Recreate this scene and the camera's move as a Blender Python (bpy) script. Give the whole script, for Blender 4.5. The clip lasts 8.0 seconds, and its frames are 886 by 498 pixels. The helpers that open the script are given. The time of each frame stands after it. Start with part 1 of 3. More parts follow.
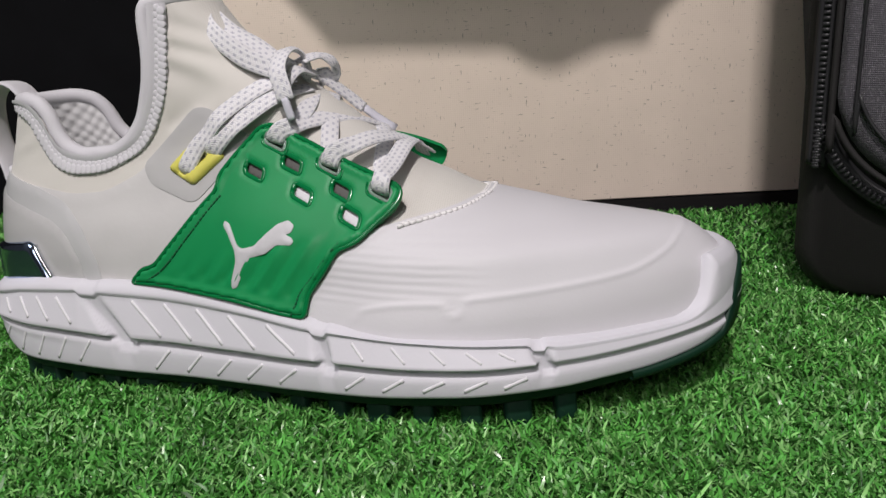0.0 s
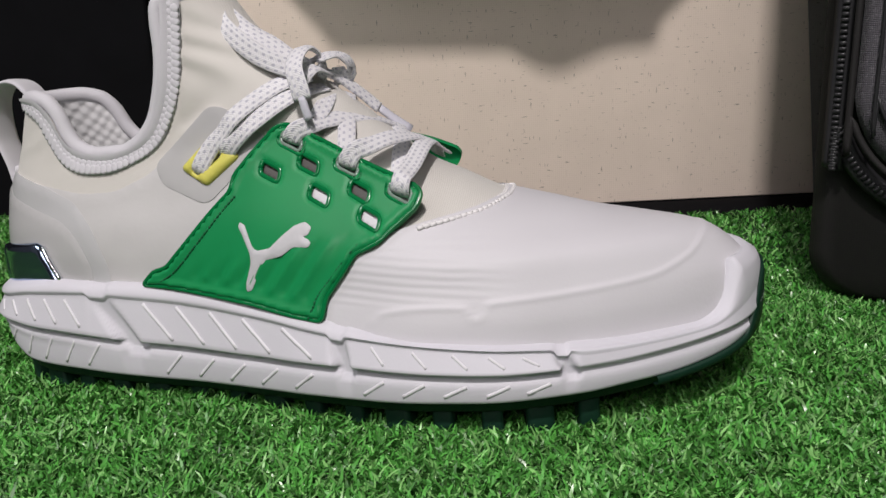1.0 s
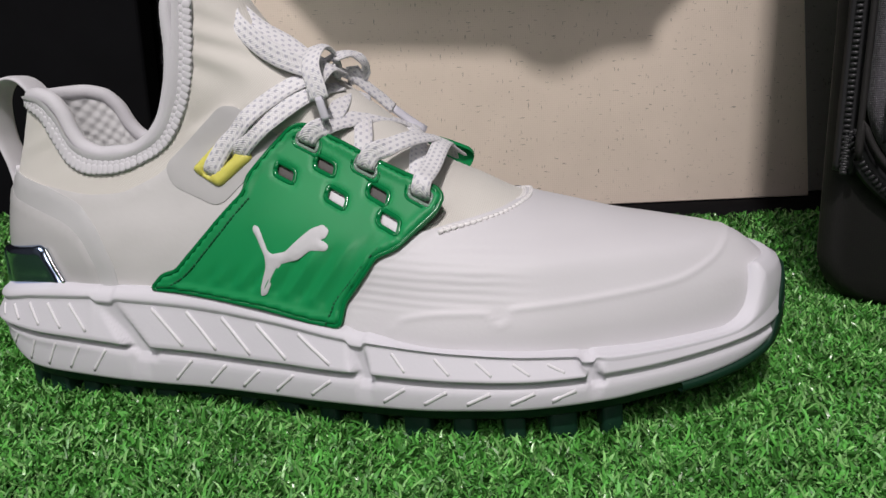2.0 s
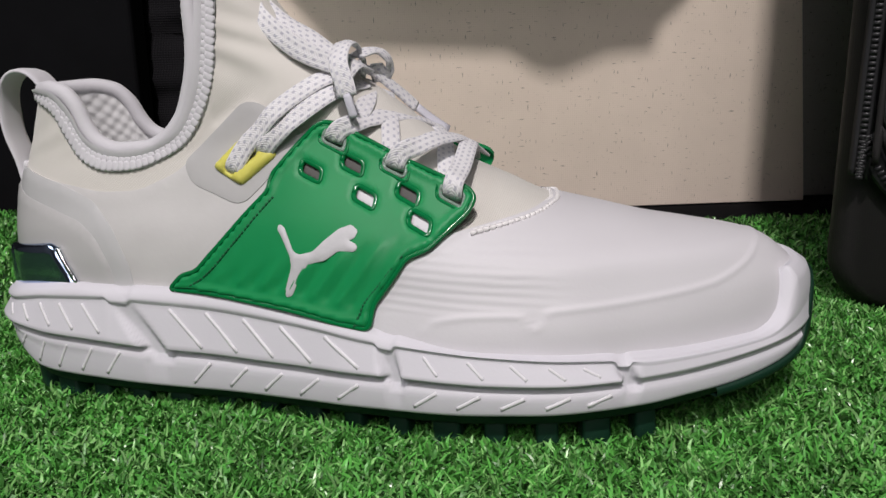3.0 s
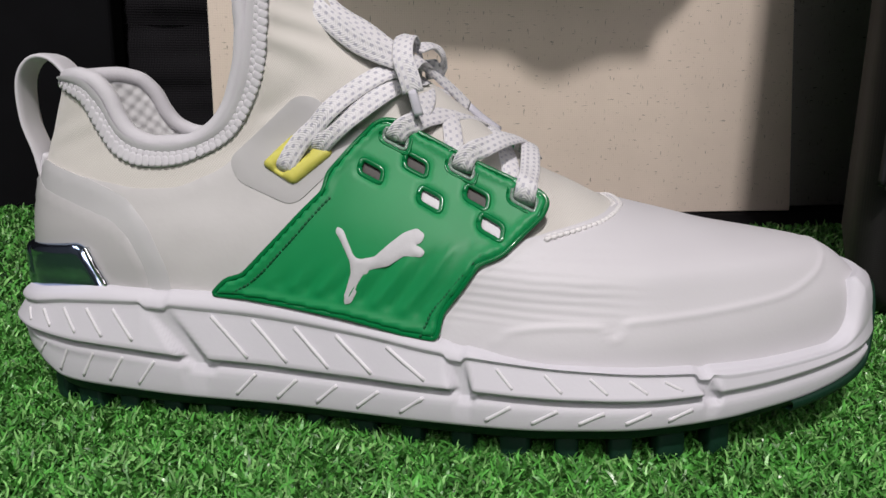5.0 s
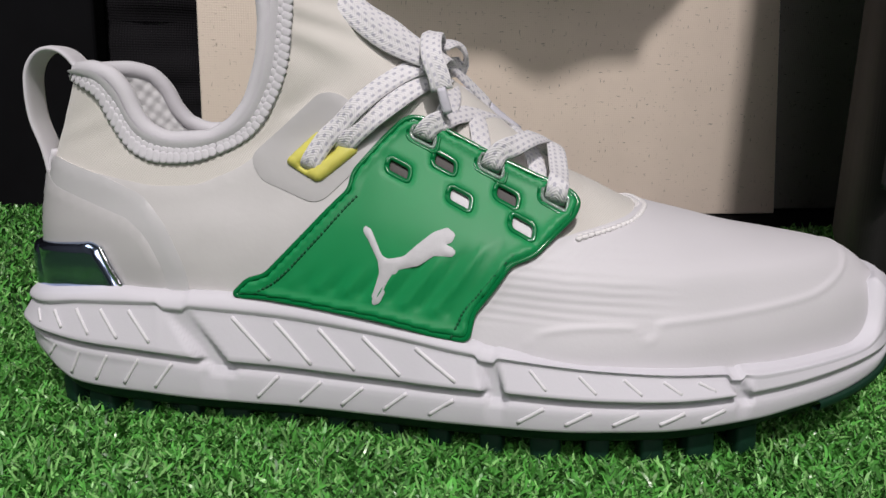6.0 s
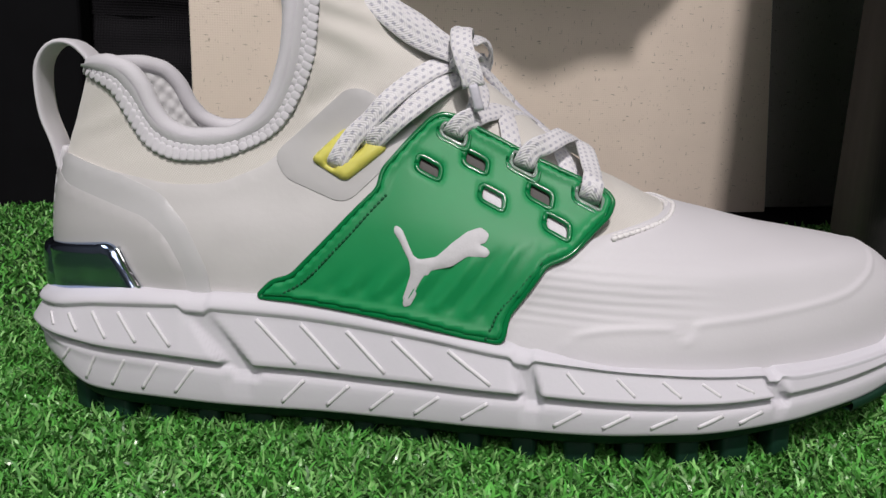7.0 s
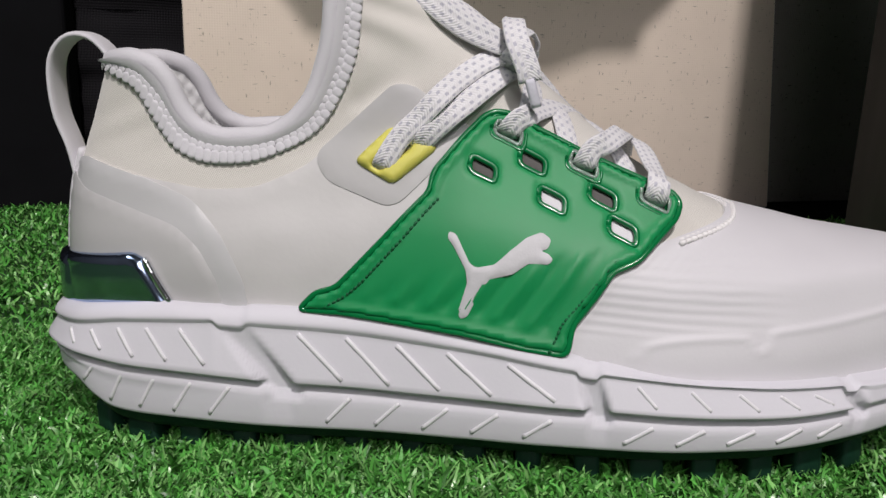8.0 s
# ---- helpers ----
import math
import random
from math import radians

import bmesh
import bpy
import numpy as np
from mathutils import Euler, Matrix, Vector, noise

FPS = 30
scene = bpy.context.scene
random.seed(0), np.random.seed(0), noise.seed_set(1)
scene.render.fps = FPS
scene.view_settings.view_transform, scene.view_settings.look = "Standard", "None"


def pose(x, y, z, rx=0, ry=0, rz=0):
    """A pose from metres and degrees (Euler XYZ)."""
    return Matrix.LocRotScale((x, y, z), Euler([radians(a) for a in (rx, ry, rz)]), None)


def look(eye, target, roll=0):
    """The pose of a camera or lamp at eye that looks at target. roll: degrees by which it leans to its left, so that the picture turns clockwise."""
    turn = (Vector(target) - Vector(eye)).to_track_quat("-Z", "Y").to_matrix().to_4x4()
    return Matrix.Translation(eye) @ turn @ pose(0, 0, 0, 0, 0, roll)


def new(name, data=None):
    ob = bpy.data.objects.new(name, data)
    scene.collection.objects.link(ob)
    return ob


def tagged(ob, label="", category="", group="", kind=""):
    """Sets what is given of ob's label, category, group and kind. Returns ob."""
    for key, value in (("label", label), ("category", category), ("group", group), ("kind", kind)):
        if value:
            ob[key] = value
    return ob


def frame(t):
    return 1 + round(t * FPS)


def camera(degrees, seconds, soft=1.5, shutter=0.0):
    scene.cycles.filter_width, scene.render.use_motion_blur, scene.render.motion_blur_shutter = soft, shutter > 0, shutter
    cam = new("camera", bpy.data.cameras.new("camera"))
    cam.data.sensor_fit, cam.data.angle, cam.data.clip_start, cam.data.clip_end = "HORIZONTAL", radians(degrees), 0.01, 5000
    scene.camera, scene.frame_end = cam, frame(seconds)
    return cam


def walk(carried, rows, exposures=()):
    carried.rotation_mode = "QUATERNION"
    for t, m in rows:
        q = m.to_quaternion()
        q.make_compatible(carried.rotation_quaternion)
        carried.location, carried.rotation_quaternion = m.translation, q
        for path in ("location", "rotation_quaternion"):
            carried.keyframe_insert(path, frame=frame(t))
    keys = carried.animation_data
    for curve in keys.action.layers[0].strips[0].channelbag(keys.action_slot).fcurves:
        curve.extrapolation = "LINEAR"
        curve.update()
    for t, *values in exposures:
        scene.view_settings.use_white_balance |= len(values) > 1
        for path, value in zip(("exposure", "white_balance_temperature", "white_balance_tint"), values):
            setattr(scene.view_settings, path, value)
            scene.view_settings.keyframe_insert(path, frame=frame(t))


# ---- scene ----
cam = camera(57.0, 8.0)
PATH = [
    (0, (0.005, -0.028, 0.125), (-0.014, 1.917, -0.342), -3.1),
    (0.5, (0.003, -0.025, 0.123), (-0.02, 1.922, -0.334), -3.1),
    (1, (-0.005, -0.023, 0.124), (-0.001, 1.924, -0.336), -2.8),
    (1.5, (-0.011, -0.02, 0.125), (0.017, 1.925, -0.338), -2.6),
    (3, (-0.037, -0.011, 0.124), (0.083, 1.932, -0.337), -1.4),
    (3.5, (-0.045, -0.007, 0.124), (0.103, 1.933, -0.337), -1.1),
    (4, (-0.056, -0.004, 0.124), (0.133, 1.933, -0.337), -0.7),
    (4.5, (-0.066, 0.001, 0.123), (0.161, 1.935, -0.333), -0.1),
    (6, (-0.095, 0.012, 0.12), (0.257, 1.93, -0.325), 1.1),
    (6.5, (-0.103, 0.015, 0.119), (0.288, 1.926, -0.324), 1.4),
    (7, (-0.112, 0.021, 0.119), (0.31, 1.924, -0.329), 1.5),
    (7.5, (-0.129, 0.032, 0.114), (0.379, 1.922, -0.299), 1.8),
    (8, (-0.132, 0.043, 0.118), (0.361, 1.927, -0.34), 1.3),
]
walk(cam, [(t, look(eye, target, roll)) for t, eye, target, roll in PATH])

# ---- light ----
world = bpy.data.worlds.new("shop")
scene.world = world
world.use_nodes = True
world.node_tree.nodes["Background"].inputs[0].default_value = (.95, .97, 1, 1)
world.node_tree.nodes["Background"].inputs[1].default_value = .12


def lamp(name, eye, target, size, watts, colour):
    data = bpy.data.lights.new(name, "AREA")
    data.size, data.energy, data.color = size, watts, colour
    ob = new(name, data)
    ob.matrix_world = look(eye, target)
    return ob


lamp("spot_key", (-.155, -.8, 1.5), (0, .35, 0), .08, 23.5, (1, .935, .925))
# unseen soft fills added from the front and the left, well below the ceiling
lamp("ceiling_panel_light", (-.3, -1.3, 1.2), (-.02, .3, 0), .9, 11, (1, .94, .975))
lamp("ceiling_panel_light", (-1.2, .0, 1.7), (-.1, .3, 0), .5, 5, (.95, .97, 1))


# ---- materials ----
def mat(name, colour, rough=.6, metal=0.0, grain=0.0, size=400, vary=.06, vary_size=30, sss=0.0, trans=0.0, coat=0.0, sheen=0.0, ior=1.45, per=0.0, spec=.5):
    m = bpy.data.materials.new(name)
    m.use_nodes = True
    n, l = m.node_tree.nodes, m.node_tree.links
    b = n["Principled BSDF"]
    b.inputs["Roughness"].default_value, b.inputs["Metallic"].default_value, b.inputs["IOR"].default_value = rough, metal, ior
    b.inputs["Transmission Weight"].default_value, b.inputs["Coat Weight"].default_value = trans, coat
    b.inputs["Subsurface Weight"].default_value, b.inputs["Sheen Weight"].default_value = sss, sheen
    b.inputs["Subsurface Radius"].default_value, b.inputs["Subsurface Scale"].default_value = (.6, .6, .6), .004
    b.inputs["Specular IOR Level"].default_value = spec
    co = n.new("ShaderNodeTexCoord")
    big = n.new("ShaderNodeTexNoise")
    big.inputs["Scale"].default_value, big.inputs["Detail"].default_value = vary_size, 5
    l.new(co.outputs["Object"], big.inputs["Vector"])
    ramp = n.new("ShaderNodeMapRange")
    ramp.inputs[1].default_value, ramp.inputs[2].default_value = .25, .75
    ramp.inputs[3].default_value, ramp.inputs[4].default_value = 1 - vary, 1 + vary
    l.new(big.outputs["Fac"], ramp.inputs[0])
    mul = n.new("ShaderNodeVectorMath")
    mul.operation = "SCALE"
    mul.inputs[0].default_value = colour[:3]
    l.new(ramp.outputs[0], mul.inputs["Scale"])
    out = mul.outputs[0]
    if per:
        info = n.new("ShaderNodeNewGeometry")
        spread = n.new("ShaderNodeMapRange")
        spread.inputs[3].default_value, spread.inputs[4].default_value = 1 - per, 1 + per
        l.new(info.outputs["Random Per Island"], spread.inputs[0])
        again = n.new("ShaderNodeVectorMath")
        again.operation = "SCALE"
        l.new(out, again.inputs[0])
        l.new(spread.outputs[0], again.inputs["Scale"])
        out = again.outputs[0]
    l.new(out, b.inputs["Base Color"])
    rr = n.new("ShaderNodeMapRange")
    rr.inputs[3].default_value, rr.inputs[4].default_value = max(rough - .06, .02), min(rough + .06, 1)
    l.new(big.outputs["Fac"], rr.inputs[0])
    l.new(rr.outputs[0], b.inputs["Roughness"])
    if grain:
        fine = n.new("ShaderNodeTexNoise")
        fine.inputs["Scale"].default_value, fine.inputs["Detail"].default_value = size, 3
        l.new(co.outputs["Object"], fine.inputs["Vector"])
        bump = n.new("ShaderNodeBump")
        bump.inputs["Strength"].default_value, bump.inputs["Distance"].default_value = grain, .0006
        l.new(fine.outputs["Fac"], bump.inputs["Height"])
        l.new(bump.outputs[0], b.inputs["Normal"])
    return m


def woven(name, colour, second, turn, scale, strength, rough=.85, fleck=0.0, fleck_colour=(.3, .3, .32), sheen=.3, fleck_size=260, spec=.5):
    """Cloth: two crossed sets of fine threads, uneven colour, and scattered flecks of a darker yarn."""
    m = mat(name, colour, rough, sheen=sheen, spec=spec)
    n, l = m.node_tree.nodes, m.node_tree.links
    b = n["Principled BSDF"]
    co = n.new("ShaderNodeTexCoord")
    turned = n.new("ShaderNodeMapping")
    turned.inputs["Rotation"].default_value = [radians(a) for a in turn]
    l.new(co.outputs["Object"], turned.inputs["Vector"])
    waves = []
    for axis in ("X", "Z"):
        w = n.new("ShaderNodeTexWave")
        w.bands_direction = axis
        w.inputs["Scale"].default_value, w.inputs["Distortion"].default_value, w.inputs["Detail"].default_value = scale, 1.2, 2
        w.inputs["Detail Scale"].default_value = 2
        l.new(turned.outputs[0], w.inputs["Vector"])
        waves.append(w)
    add = n.new("ShaderNodeMath")
    l.new(waves[0].outputs["Fac"], add.inputs[0])
    l.new(waves[1].outputs["Fac"], add.inputs[1])
    bump = n.new("ShaderNodeBump")
    bump.inputs["Strength"].default_value, bump.inputs["Distance"].default_value = strength, .0005
    l.new(add.outputs[0], bump.inputs["Height"])
    l.new(bump.outputs[0], b.inputs["Normal"])
    base = b.inputs["Base Color"].links[0].from_socket
    mix = n.new("ShaderNodeMix")
    mix.data_type = "RGBA"
    mix.inputs[7].default_value = (*second, 1)
    half = n.new("ShaderNodeMath")
    half.operation = "MULTIPLY"
    half.inputs[1].default_value = .35
    l.new(add.outputs[0], half.inputs[0])
    l.new(half.outputs[0], mix.inputs[0])
    l.new(base, mix.inputs[6])
    out = mix.outputs[2]
    if fleck:
        for stretch in ((1, 1, 4.5), (4.5, 1, 1)):
            long = n.new("ShaderNodeMapping")
            long.inputs["Scale"].default_value = stretch
            l.new(turned.outputs[0], long.inputs["Vector"])
            spots = n.new("ShaderNodeTexNoise")
            spots.inputs["Scale"].default_value, spots.inputs["Detail"].default_value = fleck_size, 1
            l.new(long.outputs[0], spots.inputs["Vector"])
            cut = n.new("ShaderNodeMapRange")
            cut.inputs[1].default_value, cut.inputs[2].default_value = .70 - fleck * .1, .80 - fleck * .1
            l.new(spots.outputs["Fac"], cut.inputs[0])
            again = n.new("ShaderNodeMix")
            again.data_type = "RGBA"
            again.inputs[7].default_value = (*fleck_colour, 1)
            l.new(cut.outputs[0], again.inputs[0])
            l.new(out, again.inputs[6])
            out = again.outputs[2]
    l.new(out, b.inputs["Base Color"])
    return m


def lace_cloth():
    """White lace braid: chevron threads and staggered rows of lilac-grey dashes; u runs along, v across, in metres."""
    m = mat("lace_weave", (.72, .71, .73), .85, vary=.04, vary_size=80, sheen=.25)
    n, l = m.node_tree.nodes, m.node_tree.links
    b = n["Principled BSDF"]
    uv = n.new("ShaderNodeUVMap")
    xyz = n.new("ShaderNodeSeparateXYZ")
    l.new(uv.outputs[0], xyz.inputs[0])

    def calc(op, a, c=None):
        k = n.new("ShaderNodeMath")
        k.operation = op
        for i, v in enumerate((a, c)):
            if v is None:
                continue
            if isinstance(v, (int, float)):
                k.inputs[i].default_value = v
            else:
                l.new(v, k.inputs[i])
        return k.outputs[0]

    u, v = xyz.outputs[0], xyz.outputs[1]
    rowed = calc("MULTIPLY", v, 620)
    parity = calc("MULTIPLY", calc("FLOOR", rowed), .5)
    across = calc("ABSOLUTE", calc("SUBTRACT", calc("FRACT", rowed), .5))
    along = calc("FRACT", calc("ADD", calc("MULTIPLY", u, 330), parity))
    dash = calc("MULTIPLY", calc("LESS_THAN", across, .24), calc("LESS_THAN", along, .40))
    mix = n.new("ShaderNodeMix")
    mix.data_type = "RGBA"
    mix.inputs[7].default_value = (.33, .33, .42, 1)
    l.new(calc("MULTIPLY", dash, .62), mix.inputs[0])
    l.new(b.inputs["Base Color"].links[0].from_socket, mix.inputs[6])
    l.new(mix.outputs[2], b.inputs["Base Color"])
    weave = calc("SINE", calc("MULTIPLY", calc("ADD", u, calc("ABSOLUTE", v)), 6500))
    cord = calc("SINE", calc("MULTIPLY", v, 3900))
    bump = n.new("ShaderNodeBump")
    bump.inputs["Strength"].default_value, bump.inputs["Distance"].default_value = .3, .0003
    l.new(calc("ADD", weave, cord), bump.inputs["Height"])
    l.new(bump.outputs[0], b.inputs["Normal"])
    return m


M_foam = mat("white_foam", (.625, .615, .66), .62, grain=.05, size=900, vary=.02)
M_rib = mat("white_rib", (.72, .71, .735), .5, grain=.1, size=900, vary=.02)
M_leather = mat("white_leather", (.635, .622, .648), .58, grain=.07, size=900, vary=.02, vary_size=25)
M_knit = woven("cream_knit", (.67, .645, .60), (.59, .565, .525), (0, 25, 0), 650, .2, .8)
M_lining = woven("grey_lining", (.70, .70, .70), (.62, .62, .63), (0, 45, 0), 90, .5, .8)
M_pad = mat("collar_padding", (.60, .59, .62), .75, grain=.15, size=1200, vary=.03, sheen=.3)
M_thread = mat("white_thread", (.82, .80, .80), .7, grain=.4, size=1500, vary=.04)
M_film = mat("grey_film", (.555, .545, .54), .45, grain=.08, size=500, vary=.05, vary_size=40, coat=.1)
M_film2 = mat("smoke_film", (.47, .465, .465), .42, grain=.05, size=500, vary=.03, vary_size=40, coat=.15)
M_film3 = mat("pale_film", (.50, .50, .505), .42, grain=.05, size=500, vary=.03, vary_size=40, coat=.15)
M_green = mat("green_plastic", (.004, .25, .075), .50, grain=.05, size=300, vary=.08, vary_size=35, sss=.2)
M_rim = mat("green_rim", (.002, .16, .045), .16, vary=.1)
M_deep = mat("dark_green_rubber", (.0015, .028, .014), .6, grain=.2, size=600)
M_greenthread = mat("green_thread", (.003, .10, .035), .6, vary=.1)
M_yellow = mat("yellow_rubber", (.66, .62, .13), .5, grain=.1, size=700, vary=.03, sss=.15)
M_silver = mat("silver_print", (.56, .555, .575), .65, .05, grain=.12, size=1800, vary=.05, vary_size=300)
M_chrome = mat("blue_chrome", (.42, .52, .72), .16, 1.0, vary=.08, vary_size=20)
M_chrome_edge = mat("bright_chrome", (.8, .82, .86), .16, 1.0, grain=.5, size=300)
M_clear = mat("clear_plastic", (.5, .62, .55), .08, trans=.6, coat=.5)
M_dark = mat("dark_hole", (.10, .095, .09), .8)
M_lace = lace_cloth()
M_aglet = mat("lilac_tip", (.58, .575, .64), .6, grain=.3, size=900, vary=.12, vary_size=120)
M_turf_base = mat("turf_backing", (.012, .05, .010), .9, grain=.5, size=200, vary=.3)
M_blade = mat("turf_blade", (.074, .268, .046), .36, vary=.3, vary_size=60, per=.6, spec=.3)
M_blade2 = mat("turf_pale_blade", (.20, .44, .13), .26, vary=.2, vary_size=60, per=.45)
M_board = woven("cream_linen", (.87, .745, .635), (.83, .71, .60), (0, 0, 0), 190, .12, .85, fleck=.22, fleck_colour=(.42, .35, .28), fleck_size=150)
# the board's flecked linen again, with shade put into its colour
M_return = woven("shaded_linen", (.27, .26, .24), (.24, .23, .21), (0, 0, 0), 190, .12, .85, fleck=.2, fleck_colour=(.02, .02, .02), fleck_size=150)
M_black = mat("black_plinth", (.005, .005, .006), .85, vary=.2, spec=.1)
M_bag = woven("black_nylon", (.019, .018, .018), (.015, .014, .014), (0, 0, 0), 300, .12, .7, sheen=0, spec=.3)
M_heather = woven("heather_grey_nylon", (.13, .122, .138), (.055, .052, .062), (0, 0, 0), 420, .6, .85, fleck=.9, fleck_colour=(.20, .19, .21), sheen=.1, fleck_size=420)
M_zip = mat("black_zip", (.02, .02, .022), .4, vary=.1)
M_curtain = woven("dark_cloth", (.015, .0142, .0165), (.009, .009, .0105), (0, 0, 0), 150, .6, .8, sheen=0, spec=.12)
M_wall = mat("shop_wall", (.10, .10, .105), .8, grain=.2, size=80)
M_ceiling = mat("shop_ceiling", (.35, .35, .35), .9)
M_shade_board = mat("shelf_board", (.10, .09, .08), .6, vary=.2)


# ---- building helpers ----
def mesh_of(bm, name, material, smooth=True):
    me = bpy.data.meshes.new(name)
    bmesh.ops.recalc_face_normals(bm, faces=bm.faces)
    for f in bm.faces:
        f.smooth = smooth
    bm.to_mesh(me)
    bm.free()
    me.materials.append(material)
    return me


def part(name, bm, material, parent, label="", smooth=True):
    ob = new(name, mesh_of(bm, name, material, smooth))
    ob.parent = parent
    return tagged(ob, label)


def thing(name, bm, material, label, category, kind="", group="", smooth=False):
    return tagged(new(name, mesh_of(bm, name, material, smooth)), label, category, group, kind)


def grid(rows, closed_u=False, cap=False):
    """A bmesh skinned over rows of points."""
    bm = bmesh.new()
    vs = [[bm.verts.new(p) for p in r] for r in rows]
    n = len(rows[0])
    for a, b in zip(vs, vs[1:]):
        for i in range(n if closed_u else n - 1):
            bm.faces.new((a[i], a[(i + 1) % n], b[(i + 1) % n], b[i]))
    if cap:
        bm.faces.new(vs[0])
        bm.faces.new(vs[-1])
    return bm


def block(x0, x1, y0, y1, z0, z1, bevel=0.0, seg=3):
    bm = bmesh.new()
    bmesh.ops.create_cube(bm, size=1, matrix=Matrix.LocRotScale(((x0 + x1) / 2, (y0 + y1) / 2, (z0 + z1) / 2), None, (x1 - x0, y1 - y0, z1 - z0)))
    if bevel:
        bmesh.ops.bevel(bm, geom=bm.edges[:], offset=bevel, segments=seg, profile=.5, affect="EDGES")
    return bm


def smooth_line(pts, step):
    """Evenly spaced points of a smooth curve through pts."""
    pts = [Vector(p) for p in pts]
    ext = [2 * pts[0] - pts[1], *pts, 2 * pts[-1] - pts[-2]]
    fine = []
    for i in range(1, len(ext) - 2):
        p0, p1, p2, p3 = ext[i - 1:i + 3]
        for k in range(24):
            t = k / 24
            fine.append(.5 * (2 * p1 + (p2 - p0) * t + (2 * p0 - 5 * p1 + 4 * p2 - p3) * t * t + (3 * p1 - p0 - 3 * p2 + p3) * t ** 3))
    fine.append(pts[-1])
    run = [0.0]
    for a, b in zip(fine, fine[1:]):
        run.append(run[-1] + (b - a).length)
    n = max(2, int(run[-1] / step) + 1)
    out, j = [], 0
    for k in range(n):
        d = run[-1] * k / (n - 1)
        while j < len(run) - 2 and run[j + 1] < d:
            j += 1
        w = (d - run[j]) / max(run[j + 1] - run[j], 1e-9)
        out.append(fine[j].lerp(fine[j + 1], min(max(w, 0), 1)))
    return out


def tube(line, radius, sides=8, flat=1.0, up=None, widths=None):
    """A rounded strand along a line; flat < 1 presses it to a ribbon across `up` (one vector or one each point)."""
    rows = []
    n = len(line)
    for i, p in enumerate(line):
        t = (line[min(i + 1, n - 1)] - line[max(i - 1, 0)]).normalized()
        u = Vector(up[i]) if isinstance(up, list) else Vector(up or (0, 0, 1))
        s = t.cross(u)
        s = s.normalized() if s.length > 1e-6 else t.orthogonal().normalized()
        u = s.cross(t).normalized()
        r = radius * (widths[i] if widths else 1)
        row = []
        for k in range(sides):
            a = 2 * math.pi * k / sides
            ca, sa = math.cos(a), math.sin(a)
            e = .75 if flat < 1 else 1
            row.append(p + s * r * math.copysign(abs(ca) ** e, ca) + u * radius * flat * math.copysign(abs(sa) ** e, sa))
        rows.append(row)
    return grid(rows, True, True)


# ---- the shoe's form, in its own frame: x heel to toe, y across (lateral side minus), z up ----
def curve(xs, ys):
    """A smooth monotone curve through the given places."""
    xs, ys = np.array(xs, float), np.array(ys, float)
    h, d = np.diff(xs), np.diff(ys) / np.diff(xs)
    m = np.zeros(len(xs))
    m[0], m[-1] = d[0], d[-1]
    for i in range(1, len(xs) - 1):
        if d[i - 1] * d[i] > 0:
            w1, w2 = 2 * h[i] + h[i - 1], h[i] + 2 * h[i - 1]
            m[i] = (w1 + w2) / (w1 / d[i - 1] + w2 / d[i])

    def f(x):
        x = min(max(float(x), xs[0]), xs[-1])
        i = min(max(int(np.searchsorted(xs, x)) - 1, 0), len(xs) - 2)
        t = (x - xs[i]) / h[i]
        return float(ys[i] * (1 + 2 * t) * (1 - t) ** 2 + m[i] * h[i] * t * (1 - t) ** 2
                     + ys[i + 1] * t * t * (3 - 2 * t) + m[i + 1] * h[i] * t * t * (t - 1))
    return f


front = curve([.03, .0465, .0545, .0595, .0625, .066, .0705, .0765, .084, .090, .10, .111, .1226, .145, .165],
              [.300, .2965, .290, .282, .269, .2515, .235, .2145, .200, .188, .1755, .1635, .149, .124, .110])
back = curve([.03, .0586, .07, .079, .09, .10, .115, .13, .165],
             [.006, .0045, .0050, .0062, .0085, .012, .018, .023, .03])
wide_l = curve([0, .02, .04, .0735, .10, .13, .16, .19, .215, .24, .27, .30],
               [.033, .033, .0335, .034, .0365, .043, .049, .0545, .055, .052, .048, .045])
wide_m = curve([0, .03, .05, .10, .13, .16, .19, .215, .24, .27, .30],
               [.033, .033, .0335, .035, .036, .039, .043, .045, .044, .041, .037])
draw_l = curve([.03, .04, .055, .065, .075, .085, .095, .105, .12, .165],
               [1.06, 1.05, .97, .93, .86, .75, .66, .58, .55, .55])
draw_m = curve([.03, .04, .06, .08, .10, .12, .165], [1.06, 1.05, 1.0, .95, .88, .82, .70])


def girth(s):
    k = abs(2 * s - 1)
    return math.sqrt(max(0.0, 1 - k ** (2.6 if s > .5 else 4.0)))


def side(x, z):
    """y of the upper's lateral wall at x and height z."""
    a, b = back(z), front(z)
    s = min(max((x - a) / (b - a), 0), 1)
    return -wide_l(x) * draw_l(z) * girth(s)


def side_m(x, z):
    a, b = back(z), front(z)
    s = min(max((x - a) / (b - a), 0), 1)
    return wide_m(x) * draw_m(z) * girth(s)


def ring(u, z):
    """A point of the upper: u runs once round from the heel over the lateral side, the toe and the medial side."""
    a, b = back(z), front(z)
    x = a + (b - a) * (1 - math.cos(2 * math.pi * u)) / 2
    return Vector((x, side(x, z) if u <= .5 else side_m(x, z), z))


# ---- the place ----
part_floor = block(-1.6, 1.6, -1.6, 1.4, -.03, .0012)
turf = thing("ground", part_floor, M_turf_base, "green artificial turf mat backing on the display floor", "turf", "structure")


